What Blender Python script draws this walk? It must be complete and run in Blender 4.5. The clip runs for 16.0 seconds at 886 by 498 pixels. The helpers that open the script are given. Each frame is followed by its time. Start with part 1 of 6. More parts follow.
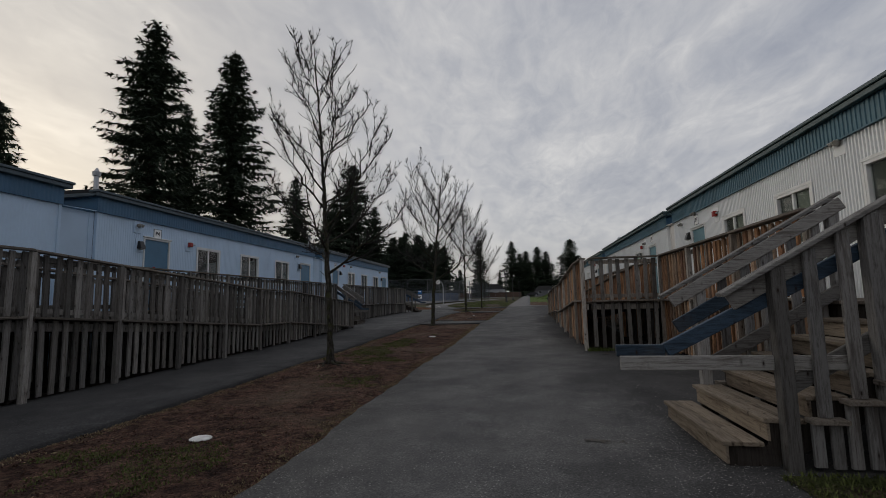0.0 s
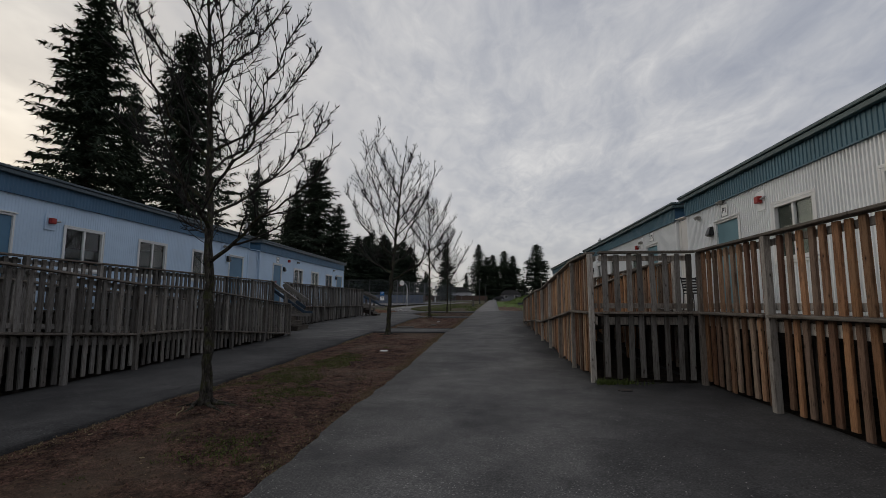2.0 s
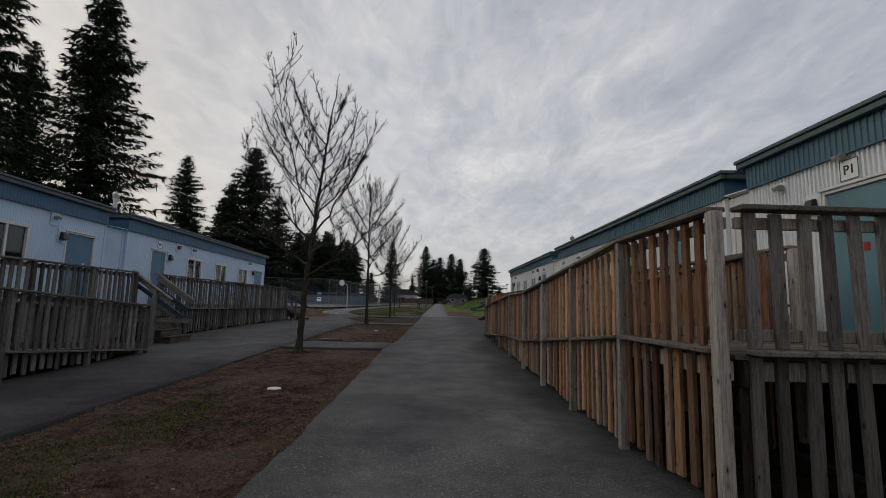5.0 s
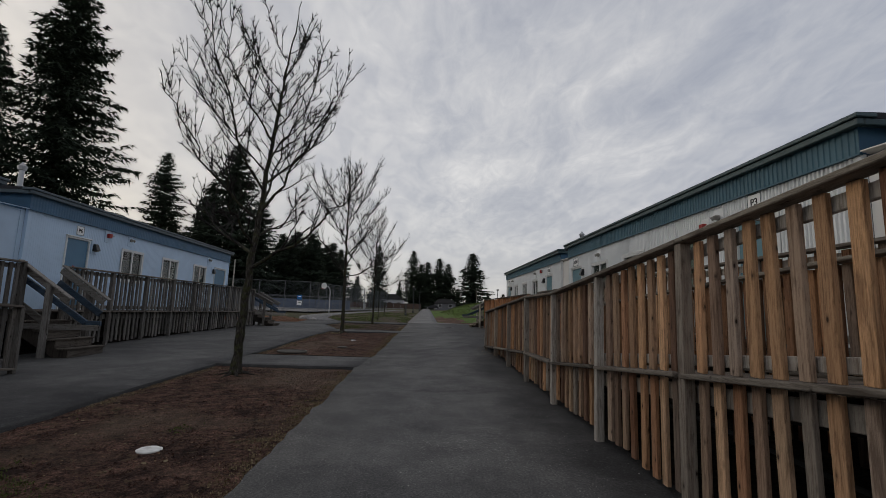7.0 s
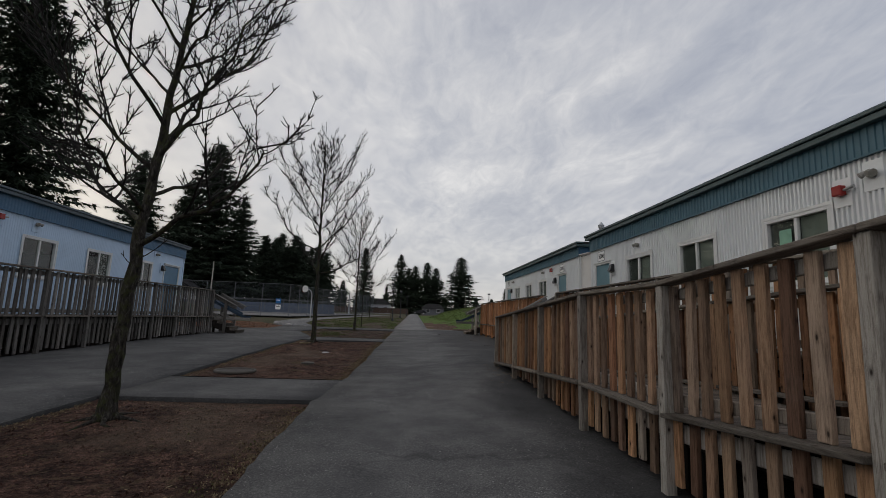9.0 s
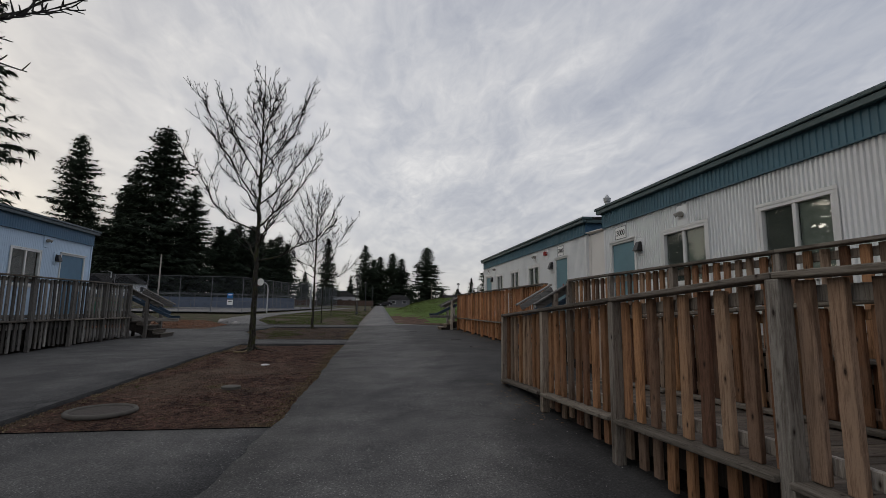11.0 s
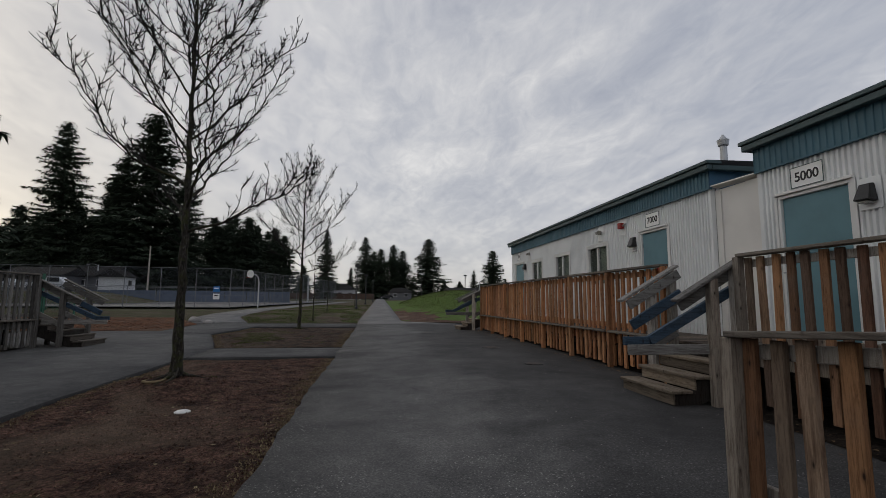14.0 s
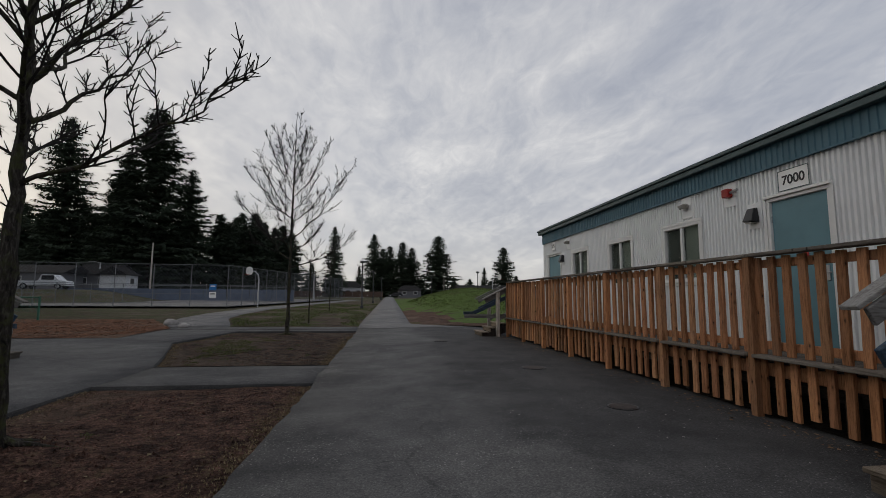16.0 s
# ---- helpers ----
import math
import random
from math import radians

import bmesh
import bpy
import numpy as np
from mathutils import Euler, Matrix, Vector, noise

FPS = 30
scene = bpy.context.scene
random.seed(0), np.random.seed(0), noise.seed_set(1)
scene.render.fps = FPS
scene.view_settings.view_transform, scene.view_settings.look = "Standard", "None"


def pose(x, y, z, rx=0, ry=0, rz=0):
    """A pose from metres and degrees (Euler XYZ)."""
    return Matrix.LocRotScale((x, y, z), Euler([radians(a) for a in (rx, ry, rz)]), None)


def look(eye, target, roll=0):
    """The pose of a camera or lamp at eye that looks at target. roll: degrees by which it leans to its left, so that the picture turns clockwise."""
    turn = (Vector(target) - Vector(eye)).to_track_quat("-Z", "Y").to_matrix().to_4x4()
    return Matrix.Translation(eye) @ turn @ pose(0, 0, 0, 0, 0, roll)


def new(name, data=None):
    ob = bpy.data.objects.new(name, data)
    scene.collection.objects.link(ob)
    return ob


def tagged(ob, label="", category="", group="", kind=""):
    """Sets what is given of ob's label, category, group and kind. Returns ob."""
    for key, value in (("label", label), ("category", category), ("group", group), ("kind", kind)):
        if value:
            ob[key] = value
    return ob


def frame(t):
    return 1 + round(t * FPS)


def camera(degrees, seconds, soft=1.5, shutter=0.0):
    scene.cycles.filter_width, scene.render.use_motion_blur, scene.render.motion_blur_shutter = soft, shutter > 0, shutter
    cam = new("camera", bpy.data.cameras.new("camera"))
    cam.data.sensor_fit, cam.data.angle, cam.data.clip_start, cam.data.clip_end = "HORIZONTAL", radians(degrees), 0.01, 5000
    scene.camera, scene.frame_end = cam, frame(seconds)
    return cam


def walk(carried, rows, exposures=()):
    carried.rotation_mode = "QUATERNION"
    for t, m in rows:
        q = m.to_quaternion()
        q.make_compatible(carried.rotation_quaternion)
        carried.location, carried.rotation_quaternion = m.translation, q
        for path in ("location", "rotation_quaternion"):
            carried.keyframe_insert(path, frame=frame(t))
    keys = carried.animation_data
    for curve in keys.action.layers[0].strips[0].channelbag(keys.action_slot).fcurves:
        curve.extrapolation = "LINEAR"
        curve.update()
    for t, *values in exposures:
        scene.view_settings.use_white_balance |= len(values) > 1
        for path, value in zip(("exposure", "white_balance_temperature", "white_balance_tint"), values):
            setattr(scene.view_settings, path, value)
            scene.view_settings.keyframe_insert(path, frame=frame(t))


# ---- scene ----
cam = camera(86.9, 16.0, soft=0.7)
METRES, EYE, TILT, LEAN, TURN = 27.3, 1.5, 0.0, 0.0, 9.1
ROWS = [
    (0.0, 0.0, 0.0, 0.0, 0.14, 6.46, 1.25),
    (0.5, 0.0017, 0.0332, 0.0006, -1.09, 6.58, 0.8),
    (1.0, 0.0055, 0.066, 0.0014, -2.01, 6.76, 0.23),
    (1.5, 0.0067, 0.0987, 0.0021, -2.93, 6.98, -0.01),
    (2.0, 0.0099, 0.1313, 0.0033, -4.06, 6.69, -0.08),
    (2.5, 0.0121, 0.1632, 0.0035, -5.64, 6.45, -0.13),
    (3.0, 0.0158, 0.1961, 0.0049, -7.01, 6.58, -0.42),
    (3.5, 0.017, 0.2282, 0.0065, -8.23, 6.8, -0.52),
    (4.0, 0.0205, 0.2594, 0.0082, -9.24, 6.96, -0.77),
    (6.5, 0.0461, 0.4059, 0.007, -12.02, 7.54, -1.93),
    (7.0, 0.0494, 0.4378, 0.0078, -12.29, 7.81, -1.94),
    (7.5, 0.0544, 0.4686, 0.0072, -12.48, 7.82, -1.91),
    (8.0, 0.0592, 0.5011, 0.0074, -12.5, 7.99, -1.83),
    (8.5, 0.0645, 0.5315, 0.0072, -13.06, 8.26, -1.93),
    (9.0, 0.0679, 0.5631, 0.008, -13.85, 8.47, -2.05),
    (9.5, 0.074, 0.5929, 0.0097, -14.86, 8.53, -1.84),
    (10.0, 0.0787, 0.6244, 0.011, -16.26, 8.08, -1.44),
    (12.5, 0.0982, 0.7746, 0.0158, -18.67, 6.74, -0.45),
    (13.0, 0.1033, 0.8047, 0.0156, -18.37, 6.33, -0.3),
    (13.5, 0.1096, 0.8342, 0.0163, -18.1, 6.42, -0.36),
    (14.0, 0.1149, 0.8634, 0.0172, -17.97, 6.53, -0.46),
    (14.5, 0.1234, 0.8938, 0.0185, -17.52, 6.29, -0.3),
    (15.0, 0.1307, 0.9268, 0.019, -16.97, 6.18, -0.28),
    (15.5, 0.1379, 0.9574, 0.0205, -16.86, 6.21, -0.2),
    (16.0, 0.1449, 0.9871, 0.0203, -16.82, 6.23, -0.37),
]
walk(cam, [(t, pose(0, 0, EYE, TILT, LEAN, TURN) @ pose(METRES * x, METRES * y, METRES * z, 90 + pitch, roll, yaw)) for t, x, y, z, yaw, pitch, roll in ROWS],
     exposures=[(0.0, -2.17), (1.0, -2.13), (3.0, -2.06), (4.0, -2.0), (7.0, -1.99), (10.0, -1.9), (16.0, -1.97)])

# ---------------------------------------------------------------- sky and sun
SUN_AZ, SUN_EL = radians(-54), radians(14)      # azimuth from +y, negative towards -x
sun_dir = Vector((math.sin(SUN_AZ) * math.cos(SUN_EL), math.cos(SUN_AZ) * math.cos(SUN_EL), math.sin(SUN_EL)))
sun_data = bpy.data.lights.new("sun", "SUN")
sun_data.energy, sun_data.angle, sun_data.color = 2.9, radians(18), (1.0, 0.90, 0.76)
sun = new("sun", sun_data)
sun.matrix_world = look(sun_dir * 100, (0, 0, 0))


def link(nt, a, b):
    nt.links.new(a, b)


def node(nt, kind):
    return nt.nodes.new(kind)


def vmath(nt, op, a, b=None):
    n = node(nt, "ShaderNodeVectorMath")
    n.operation = op
    for i, v in enumerate((a, b)):
        if v is None:
            continue
        if isinstance(v, bpy.types.NodeSocket):
            link(nt, v, n.inputs[i])
        else:
            n.inputs[i].default_value = v
    return n


def smath(nt, op, a, b=0.0, clamp=False):
    n = node(nt, "ShaderNodeMath")
    n.operation, n.use_clamp = op, clamp
    for i, v in enumerate((a, b)):
        if isinstance(v, bpy.types.NodeSocket):
            link(nt, v, n.inputs[i])
        else:
            n.inputs[i].default_value = v
    return n.outputs[0]


def ramp(nt, fac, stops):
    n = node(nt, "ShaderNodeValToRGB")
    while len(n.color_ramp.elements) < len(stops):
        n.color_ramp.elements.new(0.5)
    for e, (p, c) in zip(n.color_ramp.elements, stops):
        e.position, e.color = p, (*c, 1) if len(c) == 3 else c
    link(nt, fac, n.inputs[0])
    return n.outputs[0]


def mix(nt, fac, a, b, mode="MIX"):
    n = node(nt, "ShaderNodeMix")
    n.data_type, n.blend_type = "RGBA", mode
    for socket, v in ((n.inputs[0], fac), (n.inputs[6], a), (n.inputs[7], b)):
        if isinstance(v, bpy.types.NodeSocket):
            link(nt, v, socket)
        elif isinstance(v, (int, float)):
            socket.default_value = v
        else:
            socket.default_value = (*v, 1)
    return n.outputs[2]


def noise_tex(nt, vec, scale, detail=6, rough=0.55, distort=0.0):
    n = node(nt, "ShaderNodeTexNoise")
    link(nt, vec, n.inputs["Vector"])
    n.inputs["Scale"].default_value, n.inputs["Detail"].default_value = scale, detail
    n.inputs["Roughness"].default_value, n.inputs["Distortion"].default_value = rough, distort
    return n.outputs[0]


world = bpy.data.worlds.new("world")
scene.world = world
world.use_nodes = True
wt = world.node_tree
wt.nodes.clear()
direction = node(wt, "ShaderNodeTexCoord").outputs["Generated"]
split = node(wt, "ShaderNodeSeparateXYZ")
link(wt, direction, split.inputs[0])
height = smath(wt, "MAXIMUM", split.outputs[2], 0.0)
lift = smath(wt, "ADD", height, 0.16)
flat = node(wt, "ShaderNodeCombineXYZ")
link(wt, smath(wt, "DIVIDE", split.outputs[0], lift), flat.inputs[0])
link(wt, smath(wt, "DIVIDE", split.outputs[1], lift), flat.inputs[1])
turned = node(wt, "ShaderNodeMapping")
turned.inputs["Rotation"].default_value = (0, 0, radians(-12))
turned.inputs["Scale"].default_value = (1.7, 0.85, 1.0)
link(wt, flat.outputs[0], turned.inputs[0])
broad = noise_tex(wt, turned.outputs[0], 0.55, 3, 0.5, 0.6)
billow = noise_tex(wt, turned.outputs[0], 1.9, 8, 0.6, 0.5)
ripple = noise_tex(wt, turned.outputs[0], 6.5, 4, 0.6, 1.0)
cloud = smath(wt, "ADD", smath(wt, "ADD", smath(wt, "MULTIPLY", broad, 0.36), smath(wt, "MULTIPLY", billow, 0.44)), smath(wt, "MULTIPLY", ripple, 0.20))
deck_col = ramp(wt, cloud, [(0.34, (0.31, 0.325, 0.375)), (0.45, (0.40, 0.41, 0.445)), (0.54, (0.505, 0.505, 0.52)), (0.66, (0.70, 0.685, 0.67))])
facing = smath(wt, "MULTIPLY", vmath(wt, "DOT_PRODUCT", direction, tuple(sun_dir)).outputs["Value"], 1.0, True)
warm = smath(wt, "POWER", facing, 7.0)
low = smath(wt, "POWER", smath(wt, "SUBTRACT", 1.0, height, True), 9.0)
pale = mix(wt, smath(wt, "MULTIPLY", low, 0.55), deck_col, (0.55, 0.52, 0.47))
glow = mix(wt, smath(wt, "MULTIPLY", smath(wt, "MULTIPLY", warm, 1.0), smath(wt, "ADD", low, 0.25), True), pale, (0.98, 0.83, 0.58))
east = mix(wt, smath(wt, "MULTIPLY", smath(wt, "MULTIPLY", vmath(wt, "DOT_PRODUCT", direction, (0.95, -0.3, 0.1)).outputs["Value"], 0.62, True), 1.0), glow, (0.17, 0.21, 0.30))
sky = node(wt, "ShaderNodeTexSky")
sky.sky_type, sky.sun_disc, sky.sun_elevation, sky.sun_rotation = "NISHITA", False, SUN_EL, SUN_AZ
clear = vmath(wt, "MULTIPLY", sky.outputs[0], (0.08, 0.08, 0.08)).outputs[0]
total = mix(wt, 0.08, east, clear)
background = node(wt, "ShaderNodeBackground")
background.inputs["Strength"].default_value = 4.95
link(wt, total, background.inputs[0])
link(wt, background.outputs[0], node(wt, "ShaderNodeOutputWorld").inputs[0])


# ---------------------------------------------------------------- materials
def start(name, rough=0.8, metal=0.0, spec=0.4):
    m = bpy.data.materials.new(name)
    m.use_nodes = True
    nt = m.node_tree
    b = nt.nodes["Principled BSDF"]
    b.inputs["Roughness"].default_value, b.inputs["Metallic"].default_value = rough, metal
    b.inputs["Specular IOR Level"].default_value = spec
    return m, nt, b


def place(nt, stretch=(1, 1, 1), rand=0.0):
    pos = node(nt, "ShaderNodeNewGeometry").outputs["Position"]
    v = vmath(nt, "MULTIPLY", pos, stretch).outputs[0]
    if rand:
        r = node(nt, "ShaderNodeObjectInfo").outputs["Random"]
        v = vmath(nt, "ADD", v, smath(nt, "MULTIPLY", r, rand)).outputs[0]
    return v


def bump(nt, b, fac, strength, distance=0.01):
    n = node(nt, "ShaderNodeBump")
    n.inputs["Strength"].default_value, n.inputs["Distance"].default_value = strength, distance
    link(nt, fac, n.inputs["Height"])
    link(nt, n.outputs[0], b.inputs["Normal"])


def plain(name, colour, rough=0.6, metal=0.0, spread=0.25, scale=6.0, grain=120.0, relief=0.15, spec=0.4):
    """Painted, cast or moulded surface with blotches and fine grain."""
    m, nt, b = start(name, rough, metal, spec)
    v = place(nt)
    big, small = noise_tex(nt, v, scale, 5), noise_tex(nt, v, grain, 3)
    lo = tuple(c * (1 - spread) for c in colour)
    hi = tuple(min(1, c * (1 + spread * 0.6)) for c in colour)
    col = ramp(nt, big, [(0.3, lo), (0.5, colour), (0.72, hi)])
    link(nt, col, b.inputs["Base Color"])
    link(nt, ramp(nt, small, [(0.3, (rough * 0.85,) * 3), (0.7, (min(1, rough * 1.15),) * 3)]), b.inputs["Roughness"])
    bump(nt, b, small, relief, 0.002)
    return m


def wood(name, tones, grain_dir=(12, 12, 0.8), rough=0.85, moss=0.0, stain=1.0):
    """Sawn lumber: tones runs from board to board, with grain, dark streaks, knots, nail stains and grey weathering."""
    m, nt, b = start(name, rough, 0, 0.22)
    r = node(nt, "ShaderNodeObjectInfo").outputs["Random"]
    grain = noise_tex(nt, place(nt, grain_dir, 71.0), 6.0, 10, 0.75, 0.35)
    fibre = noise_tex(nt, place(nt, tuple(g * 5 for g in grain_dir), 19.0), 5.0, 4, 0.7, 0.2)
    pos = place(nt, (1, 1, 1), 13.0)
    patch = noise_tex(nt, pos, 2.6, 5, 0.6)
    spots = node(nt, "ShaderNodeTexVoronoi")
    link(nt, place(nt, (11.0, 11.0, 5.0), 37.0), spots.inputs["Vector"])
    spots.inputs["Scale"].default_value = 1.0
    n = len(tones)
    board = ramp(nt, r, [((i + 0.5) / n, t) for i, t in enumerate(tones)])
    lot = ramp(nt, smath(nt, "FRACT", smath(nt, "MULTIPLY", r, 17.3)), [(0.0, (0.62, 0.61, 0.6)), (0.5, (1.0, 1.0, 1.0)), (1.0, (1.3, 1.28, 1.25))])
    board = mix(nt, 1.0, board, lot, "MULTIPLY")
    dark = mix(nt, 1.0, board, (0.34, 0.30, 0.28), "MULTIPLY")
    pale = mix(nt, 1.0, board, (1.5, 1.46, 1.4), "MULTIPLY")
    col = mix(nt, ramp(nt, grain, [(0.36, (0.85, 0.85, 0.85)), (0.53, (0, 0, 0))]), board, dark)
    col = mix(nt, ramp(nt, fibre, [(0.55, (0, 0, 0)), (0.75, (0.6, 0.6, 0.6))]), col, pale)
    streak = noise_tex(nt, place(nt, tuple(max(0.9, g * 0.8) for g in grain_dir), 53.0), 1.6, 6, 0.68, 0.6)
    col = mix(nt, ramp(nt, streak, [(0.52, (0, 0, 0)), (0.66, (0.80 * stain,) * 3)]), col, dark)
    col = mix(nt, ramp(nt, patch, [(0.50, (0, 0, 0)), (0.80, (0.24, 0.24, 0.24))]), col, (0.17, 0.155, 0.14))
    col = mix(nt, ramp(nt, spots.outputs["Distance"], [(0.05, (0.95, 0.95, 0.95)), (0.11, (0.35, 0.35, 0.35)), (0.22, (0, 0, 0))]), col, (0.020, 0.012, 0.009))
    if moss:
        green = noise_tex(nt, pos, 5.0, 4)
        col = mix(nt, ramp(nt, green, [(0.55, (0, 0, 0)), (0.75, (moss,) * 3)]), col, (0.05, 0.06, 0.02))
    link(nt, col, b.inputs["Base Color"])
    bump(nt, b, smath(nt, "ADD", grain, smath(nt, "MULTIPLY", fibre, 0.5)), 0.7, 0.007)
    return m


def asphalt_mat(name, tone, crack=1.0, patch_shade=0.0, axis=0):
    m, nt, b = start(name, 0.9, 0, 0.25)
    v = place(nt)
    stone = node(nt, "ShaderNodeTexVoronoi")
    link(nt, v, stone.inputs["Vector"])
    stone.inputs["Scale"].default_value = 95.0
    fine = noise_tex(nt, v, 55.0, 6, 0.7)
    stain = noise_tex(nt, v, 0.55, 7, 0.62, 0.4)
    patch = noise_tex(nt, v, 2.3, 5, 0.6)
    base = ramp(nt, fine, [(0.3, (tone * 0.42,) * 3), (0.52, (tone, tone * 0.975, tone * 0.95)), (0.74, (tone * 1.9, tone * 1.83, tone * 1.76))])
    base = mix(nt, 1.0, base, ramp(nt, stain, [(0.3, (0.55, 0.55, 0.57)), (0.5, (0.95, 0.95, 0.95)), (0.7, (1.3, 1.29, 1.27))]), "MULTIPLY")
    base = mix(nt, 1.0, base, ramp(nt, patch, [(0.35, (0.78, 0.78, 0.79)), (0.65, (1.12, 1.12, 1.12))]), "MULTIPLY")
    chips = ramp(nt, stone.outputs["Color"], [(0.80, (0, 0, 0)), (0.93, (0.75, 0.75, 0.75))])
    worn = ramp(nt, noise_tex(nt, v, 0.9, 5, 0.6), [(0.42, (0.15, 0.15, 0.15)), (0.62, (1, 1, 1))])
    base = mix(nt, mix(nt, 1.0, chips, worn, "MULTIPLY"), base, (tone * 3.8, tone * 3.7, tone * 3.5))
    if patch_shade:                                   # ragged darker zone: newer overlay across x; along y, railing shade painted in
        sep = node(nt, "ShaderNodeSeparateXYZ")
        link(nt, v, sep.inputs[0])
        edge = sep.outputs[0] if axis == 0 else smath(nt, "MULTIPLY", smath(nt, "SUBTRACT", 24.0, sep.outputs[1]), 0.28)
        edge = smath(nt, "ADD", edge, smath(nt, "MULTIPLY", noise_tex(nt, v, 0.35, 6, 0.65), 4.2))
        base = mix(nt, smath(nt, "MULTIPLY", ramp(nt, smath(nt, "MULTIPLY", edge, 0.2), [(0.56, (0, 0, 0)), (0.72, (1, 1, 1))]), patch_shade), base, mix(nt, 1.0, base, (0.52, 0.52, 0.53), "MULTIPLY"))
    warped = vmath(nt, "ADD", v, vmath(nt, "MULTIPLY", node_colour_noise(nt, v, 1.4), (0.9, 0.9, 0)).outputs[0]).outputs[0]
    cells = node(nt, "ShaderNodeTexVoronoi")
    cells.feature = "DISTANCE_TO_EDGE"
    link(nt, warped, cells.inputs["Vector"])
    cells.inputs["Scale"].default_value = 0.42
    mask = ramp(nt, noise_tex(nt, v, 0.31, 3), [(0.5, (0, 0, 0)), (0.62, (crack,) * 3)])
    line = mix(nt, 1.0, ramp(nt, cells.outputs["Distance"], [(0.004, (0.85, 0.85, 0.85)), (0.012, (0, 0, 0))]), mask, "MULTIPLY")
    base = mix(nt, line, base, (0.012, 0.012, 0.012))
    link(nt, base, b.inputs["Base Color"])
    bump(nt, b, smath(nt, "SUBTRACT", fine, line), 0.55, 0.006)
    return m


def node_colour_noise(nt, v, scale):
    n = node(nt, "ShaderNodeTexNoise")
    link(nt, v, n.inputs["Vector"])
    n.inputs["Scale"].default_value = scale
    return n.outputs["Color"]


def soil_mat(name, earth, litter, turf, cover, pale=(0.16, 0.125, 0.095)):
    """Bare earth with leaf litter and patchy turf; cover shifts how much turf shows."""
    m, nt, b = start(name, 0.95, 0, 0.15)
    v = place(nt)
    fine = noise_tex(nt, v, 38.0, 8, 0.7)
    mid = noise_tex(nt, v, 3.0, 6, 0.62)
    wide = noise_tex(nt, v, 0.45, 4, 0.55, 0.6)
    leaf = node(nt, "ShaderNodeTexVoronoi")
    link(nt, vmath(nt, "ADD", v, vmath(nt, "MULTIPLY", node_colour_noise(nt, v, 9.0), (0.2, 0.2, 0)).outputs[0]).outputs[0], leaf.inputs["Vector"])
    leaf.inputs["Scale"].default_value = 17.0
    dark = tuple(c * 0.28 for c in earth)
    col = ramp(nt, fine, [(0.36, dark), (0.5, earth), (0.68, tuple(c * 2.1 for c in earth))])
    col = mix(nt, 1.0, col, ramp(nt, mid, [(0.34, (0.36, 0.34, 0.33)), (0.60, (1.42, 1.38, 1.34))]), "MULTIPLY")
    lumps = noise_tex(nt, v, 11.0, 6, 0.7, 0.4)
    col = mix(nt, 1.0, col, ramp(nt, lumps, [(0.38, (0.42, 0.40, 0.39)), (0.60, (1.35, 1.33, 1.3))]), "MULTIPLY")
    col = mix(nt, ramp(nt, wide, [(0.52, (0, 0, 0)), (0.68, (0.6, 0.6, 0.6))]), col, pale)
    col = mix(nt, ramp(nt, leaf.outputs["Color"], [(0.72, (0, 0, 0)), (0.86, (0.5, 0.5, 0.5))]), col, litter)
    green = smath(nt, "ADD", smath(nt, "MULTIPLY", noise_tex(nt, v, 0.7, 4, 0.6, 0.3), 0.75), smath(nt, "MULTIPLY", mid, 0.25))
    sward = ramp(nt, fine, [(0.3, tuple(c * 0.5 for c in turf)), (0.55, turf), (0.8, tuple(c * 1.6 for c in turf))])
    col = mix(nt, ramp(nt, green, [(0.56 - cover, (0, 0, 0)), (0.66 - cover, (0.8, 0.8, 0.8))]), col, sward)
    link(nt, col, b.inputs["Base Color"])
    bump(nt, b, smath(nt, "ADD", smath(nt, "ADD", fine, mid), lumps), 1.0, 0.06)
    return m


M_ASPHALT = asphalt_mat("asphalt", 0.112, 0.35, 1.0)
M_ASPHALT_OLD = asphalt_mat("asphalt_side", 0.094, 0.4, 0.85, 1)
M_PATH_FAR = asphalt_mat("asphalt_far", 0.16, 0.3)
M_COURT = asphalt_mat("court_asphalt", 0.17, 0.2)
M_DIRT = soil_mat("bare_earth", (0.092, 0.053, 0.041), (0.17, 0.115, 0.07), (0.095, 0.105, 0.032), -0.05, (0.19, 0.140, 0.100))
M_MULCH = soil_mat("leaf_mulch", (0.13, 0.062, 0.036), (0.20, 0.09, 0.04), (0.06, 0.07, 0.03), -0.2)
M_LAWN = soil_mat("winter_lawn", (0.07, 0.052, 0.038), (0.10, 0.075, 0.045), (0.07, 0.095, 0.028), 0.06)
M_MOUND = soil_mat("mound_turf", (0.07, 0.05, 0.035), (0.09, 0.07, 0.04), (0.095, 0.17, 0.028), 0.20)
M_FIELD = soil_mat("field", (0.07, 0.06, 0.04), (0.08, 0.07, 0.04), (0.06, 0.075, 0.028), 0.1)
GREY = [(0.17, 0.15, 0.135), (0.24, 0.215, 0.19), (0.20, 0.155, 0.12), (0.27, 0.25, 0.225)]
M_POST = wood("grey_post_wood", [(0.40, 0.37, 0.33), (0.47, 0.435, 0.39), (0.31, 0.265, 0.22)])
M_STAIR = wood("grey_stair_wood", [(0.209, 0.205, 0.202), (0.259, 0.252, 0.245), (0.158, 0.151, 0.144)])
M_STAIR_RAIL = wood("grey_stair_rail_wood", [(0.216, 0.212, 0.204), (0.272, 0.264, 0.252), (0.168, 0.16, 0.152)], (0.8, 12, 12))
